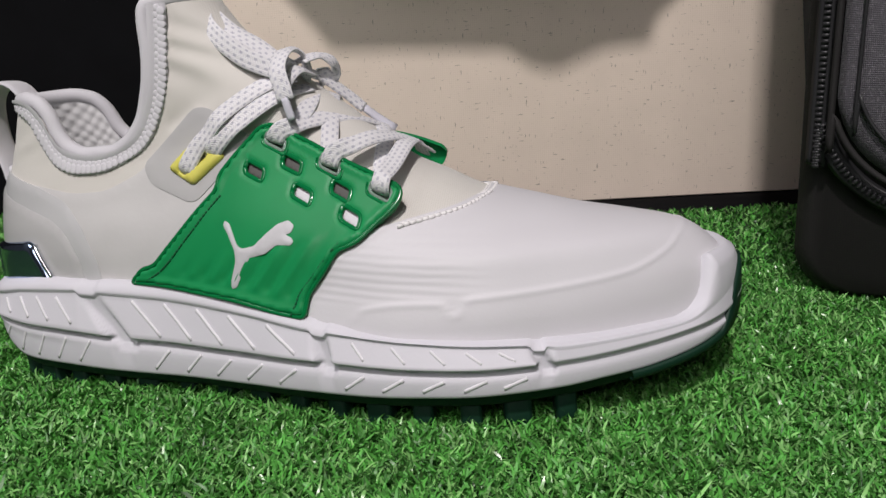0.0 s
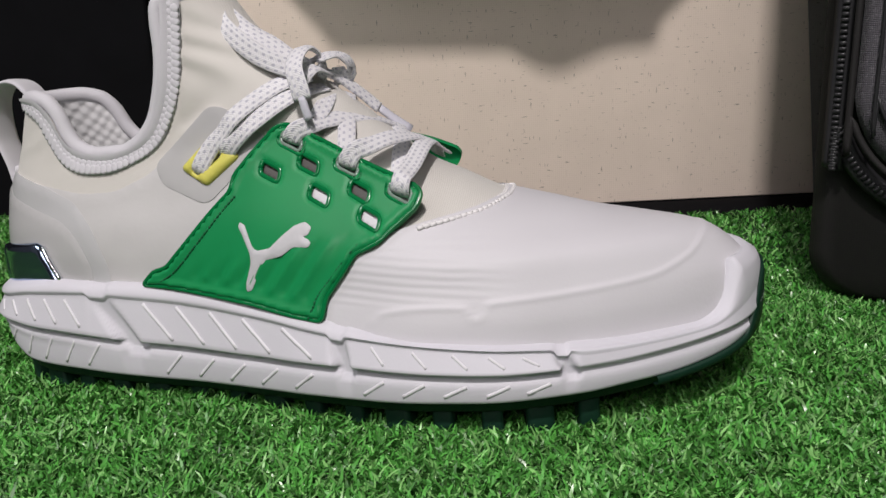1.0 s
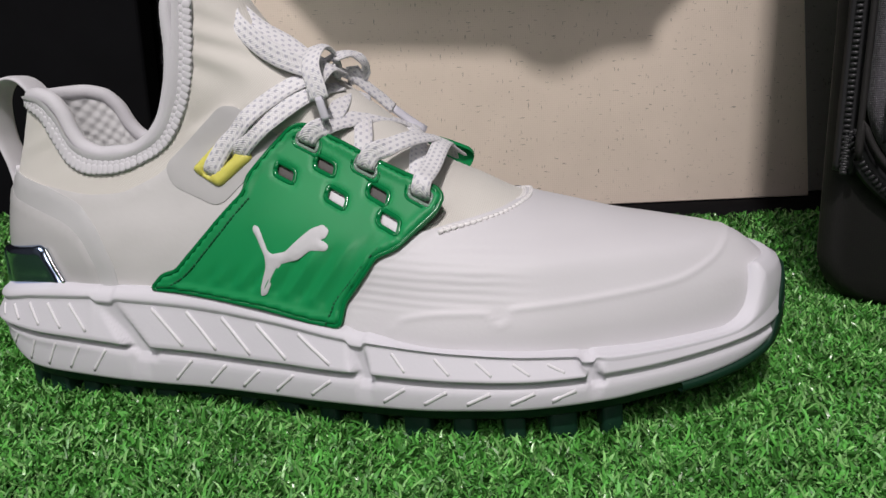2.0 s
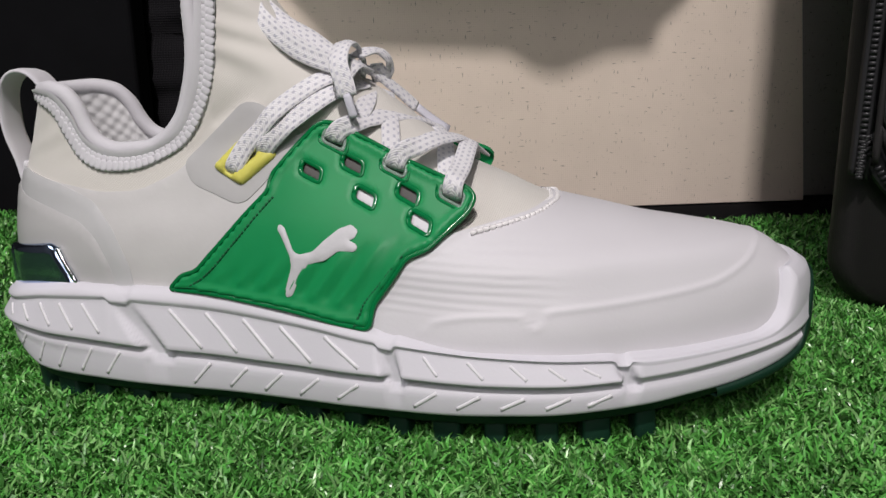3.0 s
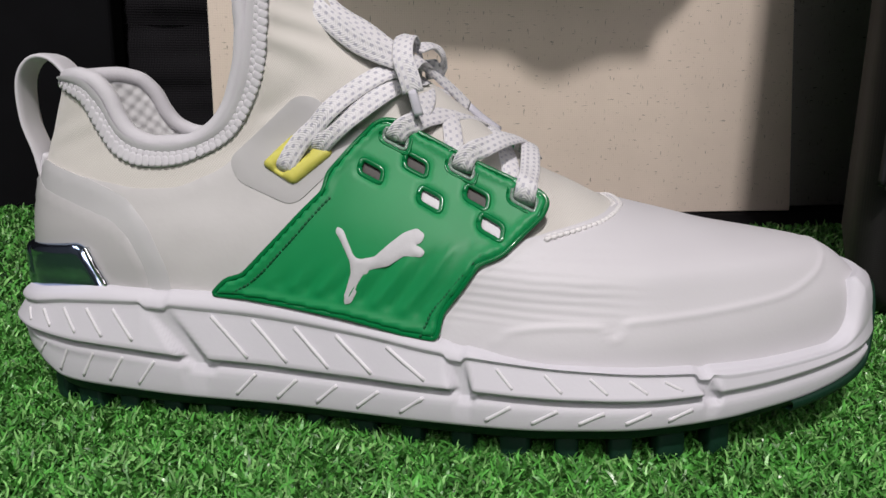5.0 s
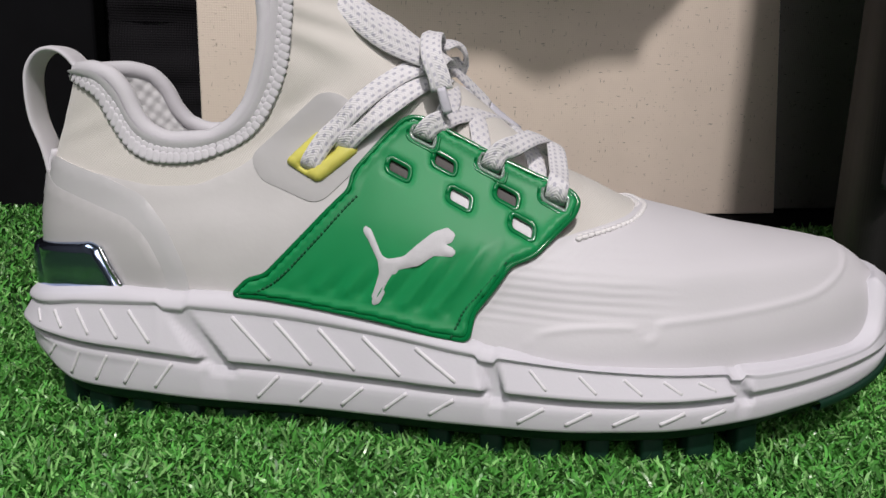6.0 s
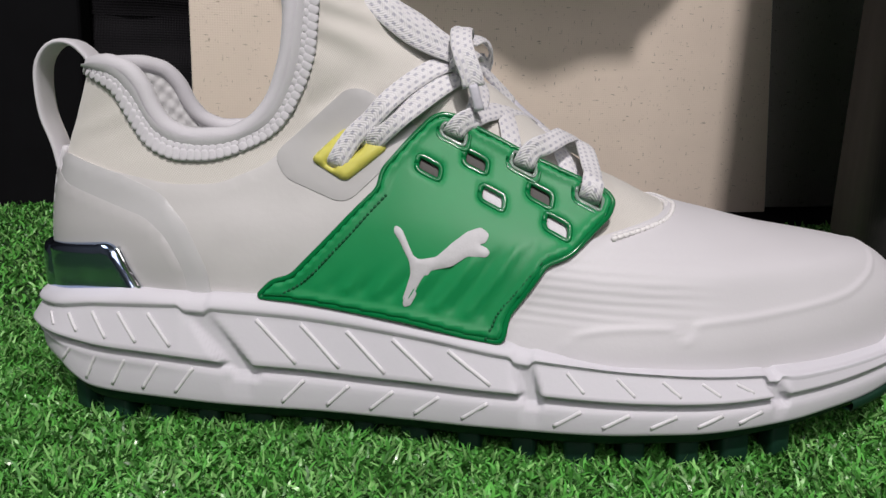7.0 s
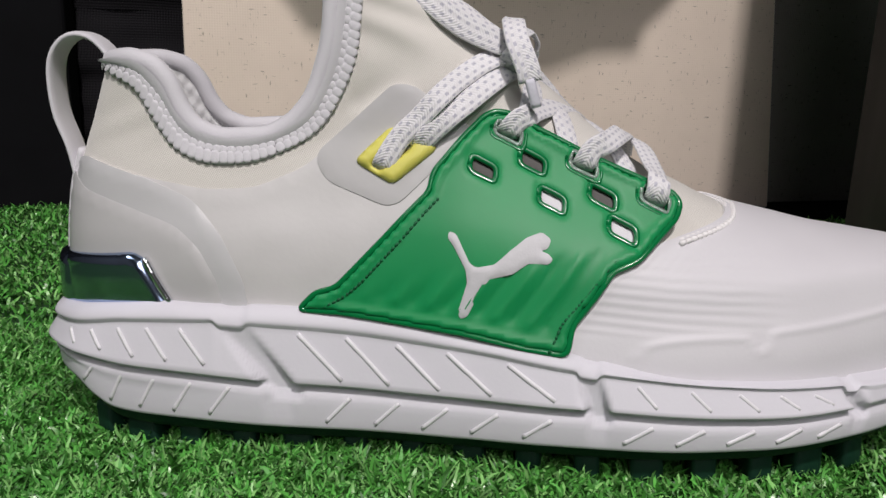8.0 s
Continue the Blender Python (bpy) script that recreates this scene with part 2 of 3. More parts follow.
def blades(name, count, x0, x1, y0, y1, tall, wide, material, seed):
    """Crimped plastic blades that curl round as they rise, scattered in tufts over one stretch, clear of the plinth."""
    g = np.random.default_rng(seed)
    px, py = g.uniform(x0, x1, count), g.uniform(y0, y1, count)
    keep = ~((py > .562) & (px > -.168))
    px, py = px[keep], py[keep]
    n = len(px)
    tuft = np.sin(px * 610 + 2.2 * np.sin(py * 430)) * np.sin(py * 570 + 2 * np.sin(px * 390))
    px += .0011 * np.cos(px * 610) * g.uniform(0, 1, n)
    py += .0011 * np.cos(py * 570) * g.uniform(0, 1, n)
    h = tall * g.uniform(.5, 1.15, n) * (1 + .28 * tuft + .15 * np.sin(px * 70 + 2 * np.sin(py * 55)) * np.sin(py * 83))
    a, lean, curl = g.uniform(0, 2 * np.pi, n), g.uniform(.2, 1.05, n), g.uniform(-3.8, 3.8, n)
    droop = g.uniform(0, .75, n)
    w = wide * g.uniform(.6, 1.2, n)
    steps = (0, .3, .58, .82, 1)
    verts = np.zeros((n, 9, 3))
    cx, cy, last = px.copy(), py.copy(), 0
    for k, f in enumerate(steps):
        way = a + curl * f
        cx, cy = cx + np.cos(way) * h * lean * (f - last) * (.5 + f), cy + np.sin(way) * h * lean * (f - last) * (.5 + f)
        cz = .0012 + h * (f - droop * f ** 2.4 * .8)
        tw = way + np.pi / 2 + .5 * np.sin(curl * f * 2)
        ww = w * (1, 1, .9, .7, 0)[k] / 2
        if k == 4:
            verts[:, 8] = np.stack((cx, cy, cz), 1)
        else:
            tilt = ww * np.sin(curl + f * 3) * .6
            verts[:, 2 * k] = np.stack((cx - np.cos(tw) * ww, cy - np.sin(tw) * ww, cz - tilt), 1)
            verts[:, 2 * k + 1] = np.stack((cx + np.cos(tw) * ww, cy + np.sin(tw) * ww, cz + tilt), 1)
        last = f
    base = (np.arange(n) * 9)[:, None]
    quads = np.concatenate([base + np.array(q) for q in ((0, 1, 3, 2), (2, 3, 5, 4), (4, 5, 7, 6))], 0)
    tris = base + np.array((6, 7, 8))
    me = bpy.data.meshes.new(name)
    me.vertices.add(n * 9)
    me.vertices.foreach_set("co", verts.ravel())
    loops = np.concatenate((quads.ravel(), tris.ravel()))
    me.loops.add(len(loops))
    me.loops.foreach_set("vertex_index", loops.astype(np.int32))
    me.polygons.add(len(quads) + len(tris))
    starts = np.concatenate((np.arange(len(quads)) * 4, len(quads) * 4 + np.arange(len(tris)) * 3))
    me.polygons.foreach_set("loop_start", starts.astype(np.int32))
    me.update(calc_edges=True)
    me.materials.append(material)
    return tagged(new(name, me), "short curly green artificial grass blades on a mat", "grass", "", "stuff")


blades("grass", 170000, -.32, .28, .12, .40, .0055, .00105, M_blade, 1)
blades("grass", 60000, -.32, .28, .12, .40, .0058, .00100, M_blade2, 2)
blades("grass", 60000, -.62, .50, .40, .80, .0056, .0015, M_blade, 3)
blades("grass", 24000, -.62, .50, .40, .80, .0058, .0015, M_blade2, 4)

# the linen-covered board on its black plinth
board = tagged(new("display_board"), "cream linen display board with dark flecks on a black plinth", "board")
board.location = (.068, .62, 0)
bm = block(-.228, .228, 0, .02, .0030, .62, .0015)
for v in bm.verts:
    v.co.x -= .085 * v.co.z if v.co.x > 0 else 0
part("panel", bm, M_board, board)
# the strip right of the panel: its grey colour stands for shade
part("return_panel", block(.15, .36, .0205, .03, .0030, .62, .0015), M_return, board, "linen return panel coloured dark grey for its shade")
part("plinth", block(-.232, .42, -.056, .06, -.02, .0024), M_black, board, "black plinth")

# dark cloth behind, hanging in folds
rows = []
for k in range(91):
    z = -.02 + .9 * k / 90
    rows.append([(-.95 + 2.2 * i / 220, .77 + .012 * math.sin(i * .33 + .4 * math.sin(k * .5)) + .006 * math.sin(i * .9 + k * .35) + .004 * math.sin(k * 1.1 + i * .12) + .005 * math.sin(k * 2.3 + .8 * math.sin(i * .21)), z) for i in range(221)])
cloth = thing("curtain", grid(rows), M_curtain, "black wrinkled cloth hanging behind the display", "curtain", "structure", smooth=True)
thing("display_post", block(-.44, -.245, .70, .74, -.02, .9, .004), M_black, "matt black upright post behind the display board", "post")
thing("display_post", block(.45, .52, .66, .70, -.02, .9, .004), M_curtain, "dark grey upright post beside the display board", "post")

# room
for nm, b in (("wall_north", (-1.6, 1.6, 1.4, 1.5, -.03, 2.5)), ("wall_south", (-1.6, 1.6, -1.7, -1.6, -.03, 2.5)),
              ("wall_west", (-1.7, -1.6, -1.7, 1.5, -.03, 2.5)), ("wall_east", (1.6, 1.7, -1.7, 1.5, -.03, 2.5))):
    thing(nm, block(*b), M_wall, "plain grey shop wall", "wall", "structure")
thing("ceiling", block(-1.7, 1.7, -1.7, 1.5, 2.5, 2.6), M_ceiling, "plain pale shop ceiling", "ceiling", "structure")

# an unseen board added above, its front cut to cast the display board's shade
shelf = tagged(new("shelf"), "unseen dark board with a shaped front edge, added above the display to cast shade", "shelf")
FRONT = [(-.150, .619), (-.135, .520), (-.118, .486), (-.0946, .4557), (-.0880, .4440), (-.007, .4400), (.027, .4385), (.045, .4250), (.059, .4225), (.074, .4277), (.0935, .4357), (.124, .4375), (.1335, .4540), (.1532, .4697), (.200, .520), (.260, .619)]
bm = bmesh.new()
low_edge = [bm.verts.new((x, y, .300)) for x, y in FRONT]
top_edge = [bm.verts.new((x, y, .318)) for x, y in FRONT]
bm.faces.new(low_edge)
bm.faces.new(top_edge)
for i in range(len(FRONT)):
    k = (i + 1) % len(FRONT)
    bm.faces.new((low_edge[i], low_edge[k], top_edge[k], top_edge[i]))
part("shelf_board", bm, M_shade_board, shelf, smooth=False)
# brackets added to carry the unseen board
for x in (-.06, .14):
    part("bracket", block(x - .004, x + .004, .50, .619, .285, .2995, .002), M_shade_board, shelf)

# bag with a zipped front panel
def lean(z):
    """The bag bulges out to its widest at about 15 cm and draws in again above."""
    return .085 * min(z, .15) - .06 * max(z - .15, 0)


bag = tagged(new("bag"), "black nylon shoe bag with zipped heather-grey front standing on the turf", "bag")
bag.matrix_world = pose(.163, .346, .002, 0, 0, -31)


def rounded(x0, x1, z0, z1, r, n=10):
    pts = []
    for cx, cz, a0 in ((x1 - r, z0 + r, -90), (x1 - r, z1 - r, 0), (x0 + r, z1 - r, 90), (x0 + r, z0 + r, 180)):
        for k in range(n + 1):
            a = radians(a0 + 90 * k / n)
            pts.append((cx + r * math.cos(a), cz + r * math.sin(a)))
    return pts


def slab(profile):
    """Skins a rounded rectangle through depth: rows of (y, inset)."""
    rows = []
    for y, box, r in profile:
        rows.append([Vector((x - lean(z), y + .004 * math.sin(x * 21 + z * 17), z)) for x, z in rounded(*box, r)])
    return grid(rows, True, True)


part("body", slab([(.145, (.012, .42, .006, .46), .02), (.135, (.004, .43, .001, .47), .022), (.03, (.002, .43, -.001, .47), .022), (.010, (.004, .428, .001, .468), .022), (.000, (.012, .42, .006, .46), .022)]), M_bag, bag)
part("front_panel", slab([(.002, (.026, .40, .055, .45), .04), (-.010, (.027, .399, .056, .448), .04), (-.015, (.032, .395, .062, .44), .038), (-.017, (.055, .38, .085, .42), .03)]), M_heather, bag, "heather-grey woven front panel")
edge = [Vector((x - lean(z), -.0115, z)) for x, z in rounded(.0255, .402, .054, .452, .041)]
part("piping", tube(smooth_line(edge, .004), .0016, 6), M_bag, bag, "black piping")
seam_line = [Vector((x - lean(z), -.0145, z)) for x, z in rounded(.036, .392, .066, .44, .036)]
part("seam", tube(smooth_line(seam_line, .004), .0009, 6), M_zip, bag, "raised panel seam")
ring_line = smooth_line([Vector((x - lean(z), -.004, z)) for x, z in rounded(.0195, .41, .0455, .46, .045)], .0024)
part("zip_tape", tube(ring_line, .0045, 6, .25, (0, 1, 0)), M_zip, bag, "black zip tape")
tooth = mesh_of(block(-.0008, .0008, -.0008, .0008, -.0015, .0015, .0003, 1), "zip_tooth", M_zip)
near = [i for i, p in enumerate(ring_line[:-1]) if p.x < .20 and p.z < .26]
for i in near:
    t = (ring_line[i + 1] - ring_line[i]).normalized()
    ob = new("zip_tooth", tooth)
    ob.parent = bag
    ob.matrix_local = Matrix.LocRotScale(ring_line[i] + Vector((0, -.0018, 0)), Euler((0, math.atan2(t.x, t.z) + math.pi / 2, 0)), None)


# ---- the shoe ----
SHOE = tagged(new("golf_shoe"), "white golf shoe with a green plastic lacing saddle standing on turf", "shoe")
SHOE.matrix_world = pose(-.187, .3167, -.0131, -.37, -2.87, -10.88) @ Matrix.Scale(1.0065, 4)


def eased(s):
    s = max(s, 0)
    return s if s < .70 else .70 + .17 * (1 - math.exp(-(s - .70) / .17))


def wall(x, z):
    """The lateral wall where panels lie: it stands off the tongue near the throat."""
    a, b = back(z), front(z)
    return -wide_l(x) * draw_l(z) * girth(eased((x - a) / (b - a)))


def wall_m(x, z):
    a, b = back(z), front(z)
    return wide_m(x) * draw_m(z) * girth(eased((x - a) / (b - a)))


def normal_l(x, z):
    e = .0008
    dx, dz = (wall(x + e, z) - wall(x - e, z)) / (2 * e), (wall(x, z + e) - wall(x, z - e)) / (2 * e)
    return Vector((dx, -1, dz)).normalized()


def on_side(x, z, off=0.0, flip=False):
    if flip:
        p = Vector((x, wall_m(x, z), z))
        n = normal_l(x, z)
        n.y = -n.y
    else:
        p, n = Vector((x, wall(x, z), z)), normal_l(x, z)
    return p + n * off


# sole outline
LAT = [(-.004, .004), (-.002, -.010), (.003, -.019), (.012, -.0275), (.025, -.0325), (.039, -.0352), (.062, -.0378), (.096, -.040), (.126, -.047),
       (.148, -.0539), (.178, -.0612), (.20, -.0625), (.217, -.0612), (.238, -.0555), (.26, -.0465), (.28, -.035), (.293, -.0235), (.301, -.009)]
MED = [(.3025, .006), (.298, .020), (.287, .032), (.27, .041), (.245, .048), (.22, .0495), (.19, .047), (.15, .041), (.11, .038), (.07, .038), (.04, .036), (.02, .031), (.006, .022), (-.001, .013)]
loop = smooth_line([Vector((x, y, 0)) for x, y in LAT + MED + LAT[:1]], .0009)[:-1]
NL = len(loop)
OUT = []
for i in range(NL):
    t = (loop[(i + 3) % NL] - loop[i - 3]).normalized()
    OUT.append(Vector((t.y, -t.x, 0)))
rim_z = curve([-.004, .0186, .040, .0506, .0707, .09, .11, .129, .155, .174, .191, .208, .225, .2605, .2786, .2845, .2885, .294],
              [.0555, .0577, .0587, .0580, .0570, .0552, .0528, .0494, .0448, .0408, .0381, .0365, .0354, .0334, .0334, .0350, .0385, .0515])
bot_z = curve([-.004, .008, .0145, .021, .032, .050, .067, .0914, .1123, .133, .152, .17, .193, .218, .24, .253, .2667, .2755, .2852, .293, .297, .303],
              [.036, .034, .0300, .0267, .0252, .0236, .0221, .0201, .0193, .0190, .0190, .0189, .0187, .0183, .0184, .0192, .0199, .0209, .0226, .0250, .0270, .0330])
lip_z = curve([-.004, .007, .0143, .0271, .0449, .0591, .0712, .0956, .1148, .1336, .1527, .165, .1815, .193, .2066, .2228, .2354, .2474, .2633, .278, .2935, .303],
              [.0452, .0445, .0436, .0415, .0394, .0376, .0360, .0337, .0324, .0317, .0310, .0307, .0298, .0290, .0283, .0277, .0276, .0277, .0284, .0294, .0312, .0350])
top_z = curve([-.004, .0143, .0279, .054, .07, .0893, .109, .1342, .1556, .175, .193, .210, .228, .245, .265, .282, .29, .303],
              [.0505, .0520, .0532, .0528, .0511, .0490, .0466, .0434, .0400, .0383, .0364, .0347, .0330, .0310, .0312, .0318, .0345, .0420])


def step(v, a, b):
    t = min(max((v - a) / (b - a), 0), 1)
    return t * t * (3 - 2 * t)


def notch(x, z, y):
    """How deep a point lies in one of the slanting channels that part the sole's panels."""
    if y > 0:
        return 0
    out = 0
    for x0, w, slope, zt in ((.0612, .0036, .80, .0503), (.1600, .0024, .30, .0392), (.2335, .0019, .35, .0330)):
        c = x0 + slope * (zt - z)
        out = max(out, 1 - step(abs(x - c), w * .75, w * 1.45))
    return out


rows = []
prof = ([("b", 0, -.0045), ("b", .0001, -.0009), ("b", .0005, -.0002), ("b", .0014, 0)] + [("m", k / 5, 0) for k in range(1, 5)]
        + [("u", -.0030, -.0004), ("u", -.0022, -.0016), ("u", -.0012, -.0020), ("u", -.0005, -.0006), ("u", 0, .0010), ("u", .0007, .0014)]
        + [("p", k / 9, 0) for k in range(1, 10)] + [("t", .0003, -.0012), ("t", .0011, -.0006)]
        + [("r", k / 6, 0) for k in range(1, 6)] + [("z", -.0010, -.0036), ("z", 0, -.0048), ("z", -.0002, -.0064), ("z", -.003, -.010)])
for kind, a, off in prof:
    row = []
    for p, o in zip(loop, OUT):
        x = p.x
        zb, zl, zt, zr = bot_z(x), lip_z(x), top_z(x), rim_z(x)
        zt = zt - .0022 * notch(x, zt, p.y)
        zr = zr - .0006 * notch(x, zt, p.y)
        toe = step(x, .234, .24)
        if kind == "b":
            z, d = zb + a, off
        elif kind == "m":
            z, d = zb + .0014 + (zl - .003 - zb - .0014) * a, .0002 * math.sin(a * 3.14)
        elif kind == "u":
            z, d = zl + a, off
            d *= 1 - .5 * toe
        elif kind == "p":
            z, d = zl + .0007 + (zt - zl - .0007) * a, .0014 * (1 - .5 * toe) - .0036 * a * (1 - .75 * toe)
        elif kind == "t":
            z, d = zt + a, -.0022 + (off + .0012) * 1.3 * (1 - toe) + .0020 * toe
        elif kind == "r":
            z, d = zt + .0011 + (zr - .001 - zt - .0011) * a, -.0012 - .0022 * a * a + .001 * toe
        else:
            z, d = zr + a, off
        if kind in "upt":
            k = notch(x, z, p.y)
            d = d * (1 - k) + (-.0026) * k
        elif kind == "m":
            d -= .0008 * notch(x, zl, p.y) * a
        if kind in "bm":
            d -= .0013 * (1 - step(x, .03, .075))
        row.append(Vector((p.x, p.y, z)) + o * d)
    rows.append(row)
bm = grid(rows, True)
bm.faces.new([bm.verts[i] for i in range(NL)] if bm.verts.ensure_lookup_table() is None else [])
part("midsole", bm, M_foam, SHOE, "white foam midsole with sculpted panels")


def sole_at(x, z):
    """Point and outward way of the lateral sole wall."""
    best = min((i for i in range(NL) if loop[i].y < 0), key=lambda i: abs(loop[i].x - x))
    return loop[best], OUT[best]


def panel_point(x, z, lift):
    p, o = sole_at(x, z)
    zl, zt = lip_z(x), top_z(x)
    d = .0014 - .0036 * min(max((z - zl) / (zt - zl), 0), 1) if z > zl else -.0013 * (1 - step(x, .03, .075))
    return Vector((x, p.y, z)) + o * (d + lift)


def rib(x0, z0, x1, z1, r):
    line = [panel_point(x0 + (x1 - x0) * k / 8, z0 + (z1 - z0) * k / 8, .0001) for k in range(9)]
    part("rib", tube(line, r, 6, .8, [tuple(sole_at(p.x, 0)[1]) for p in line]), M_rib, SHOE)


for x in (.0085, .0165, .0255, .0345, .0445):
    rib(x, top_z(x) - .0016, x + .002 + x * .12, lip_z(x) + .0022, .00062)
for x in (.0795, .0935, .1080, .1225, .1390):
    rib(x, top_z(x) - .0010, x + .0125, lip_z(x + .0125) + .0020, .00068)
for x in (.1725, .1865, .1995, .2110, .2215):
    rib(x, top_z(x) - .0012, x + .0048, lip_z(x + .0048) + .0020, .00052)
for x in (.0115, .0205, .0300, .0405, .0515, .0865, .1010, .1150, .1290, .1430, .1690, .1825, .1960, .2095, .2220):
    a, b = bot_z(x) + .0028, lip_z(x) - .0042
    rib(x, a, x + .0075 * min(1, .5 + x * 8), b, .00062)

# outsole, lugs and toe guard
rows = []
for dz, d in ((.0015, -.0044), (-.0005, -.0040), (-.0040, -.0050), (-.0058, -.0080), (-.0064, -.016)):
    rows.append([Vector((p.x, p.y, bot_z(p.x) + dz)) + o * d for p, o in zip(loop, OUT)])
bm = grid(rows, True)
bm.verts.ensure_lookup_table()
bm.faces.new([bm.verts[4 * NL + i] for i in range(NL)])
part("outsole", bm, M_deep, SHOE, "dark green rubber outsole")
lug = mesh_of(block(-.0042, .0042, -.0035, .0035, -.0105, .001, .0014, 2), "lug", M_deep)
for i in range(0, NL, 19):
    p = loop[i] + OUT[i] * (-.0105)
    if .012 < p.x < .252:
        ob = new("lug", lug)
        ob.parent = SHOE
        low = bot_z(p.x) - .0052
        ob.matrix_local = Matrix.LocRotScale((p.x, p.y, low), Euler((0, 0, math.atan2(OUT[i].y, OUT[i].x) + math.pi / 2)), (.85 + .25 * (i % 3 == 0), 1, min(1, max(low - .002, .003) / .0105)))
for x in [.03 + .024 * k for k in range(10)]:
    for y in (-.018, .0, .018):
        ob = new("lug", lug)
        ob.parent = SHOE
        low = bot_z(x) - .0052
        ob.matrix_local = Matrix.LocRotScale((x, y - .004, low), Euler((0, 0, x * 40)), (1, 1, min(1, max(low - .002, .003) / .0105)))
guard = [(p, o) for p, o in zip(loop, OUT) if p.x > .262]
start = max(range(len(guard)), key=lambda i: (guard[i][0] - guard[i - 1][0]).length)
guard = guard[start:] + guard[:start]
rows = []
for a, d in ((0, -.003), (0, .0001), (.35, .0006), (.8, .0008), (1, .0004), (1, -.004)):
    row = []
    for p, o in guard:
        lo = bot_z(p.x) - .0028
        hi = bot_z(p.x) + .0002 + .0135 * step(p.x, .2925, .3015)
        row.append(Vector((p.x, p.y, lo + (hi - lo) * a)) + o * d)
    rows.append(row)
part("toe_guard", grid(rows), M_deep, SHOE, "dark green rubber toe guard")

# upper bootie: rings from the sole to the collar
EDGE = [(.0225, .1256), (.0300, .1263), (.0370, .1246), (.0425, .1194), (.0462, .1114), (.0512, .1060), (.0605, .1031), (.0715, .1032), (.0800, .1063), (.0865, .1120), (.0922, .1235), (.0953, .138), (.0973, .155)]


def around(x, z):
    a, b = back(z), front(z)
    return math.acos(1 - 2 * min(max((x - a) / (b - a), 0), 1)) / (2 * math.pi)


eu = [(0.0, .1255)] + [(around(x, z), z) for x, z in EDGE[1:]] + [(.5, .158)]
eu = sorted(eu)
collar_z = curve([u for u, z in eu], [z for u, z in eu])
NU = 260
rows = []
for k in range(61):
    v = k / 60
    row = []
    for i in range(NU):
        u = i / NU
        h = collar_z(min(u, 1 - u))
        z = .036 + (h - .036) * v
        p = ring(u, z)
        p.y += .0006 * math.sin(p.x * 260 + 9 * math.sin(p.z * 90)) * step(p.z, .095, .11) * (1 if p.x > .098 else .3)
        row.append(p)
    rows.append(row)
part("bootie", grid(rows, True), M_knit, SHOE, "cream knit bootie upper")
# lining inside, and the sockliner
rows = []
for k in range(31):
    v = k / 30
    row = []
    for i in range(NU):
        u = i / NU
        h = collar_z(min(u, 1 - u)) - .001
        z = .05 + (h - .05) * v
        p = ring(u, z)
        c = Vector(((back(z) + front(z)) / 2, .004, z))
        away = p - c
        p = p - away.normalized() * .0045
        row.append(p)
    rows.append(row)
bm = grid(rows, True)
bm.verts.ensure_lookup_table()
bm.faces.new([bm.verts[i] for i in range(NU)])
part("lining", bm, M_lining, SHOE, "pale grey textured heel lining")

# padded collar roll with its chain of stitches
line, ups = [], []
for i in range(NU + 1):
    u = i / NU
    z = collar_z(min(u, 1 - u))
    p = ring(u % 1, z)
    c = Vector((.06, .004, z))
    line.append(p + (c - p).normalized() * .0018)
    ups.append(tuple((p - c).normalized()))
part("collar_roll", tube(line, .0030, 12), M_pad, SHOE, "padded white collar binding")
PADLOW = [(.0232, .1236), (.0345, .1172), (.0387, .1098), (.0447, .1010), (.0520, .0968), (.0595, .0958), (.0690, .0963), (.0800, .1000), (.0880, .1046), (.0940, .1120), (.1000, .1240), (.1026, .139), (.1040, .155)]
low = smooth_line([Vector((x, 0, z)) for x, z in PADLOW], .0012)
high = smooth_line([Vector((x, 0, z)) for x, z in EDGE], .0012)
rows = []
for a, off in ((0, .0002), (.06, .0008), (.3, .0011), (.58, .0011), (.66, .0014), (.8, .0022), (1, .0024)):
    row = []
    for k in range(90):
        lo, hi = low[int(k / 89 * (len(low) - 1))], high[int(k / 89 * (len(high) - 1))]
        q = lo.lerp(hi, a)
        row.append(on_side(q.x, q.z, off))
    rows.append(row)
part("collar_band", grid(rows), M_pad, SHOE, "smooth white collar band")
# flatlock stitching: two soft interleaved rows of plump gathers
for a0, a1, shift, r in ((.02, .46, 0, .00155), (.36, .68, .5, .00125)):
    n = 54
    for k in range(n):
        f, g = (k + shift) / n, min((k + shift + .35) / n, 1)
        lo, hi = low[int(f * (len(low) - 1))], high[int(f * (len(high) - 1))]
        lo2, hi2 = low[int(g * (len(low) - 1))], high[int(g * (len(high) - 1))]
        p, q = lo.lerp(hi, a0), lo2.lerp(hi2, a1)
        line = [on_side(p.x + (q.x - p.x) * t / 5, p.z + (q.z - p.z) * t / 5, .0012) for t in range(6)]
        part("stitch", tube(line, r, 8, .20, [tuple(normal_l(v.x, v.z)) for v in line], [.55, .95, 1.1, 1.1, .95, .55]), M_pad, SHOE)


# ---- panels laid on the upper ----
from mathutils.geometry import delaunay_2d_cdt


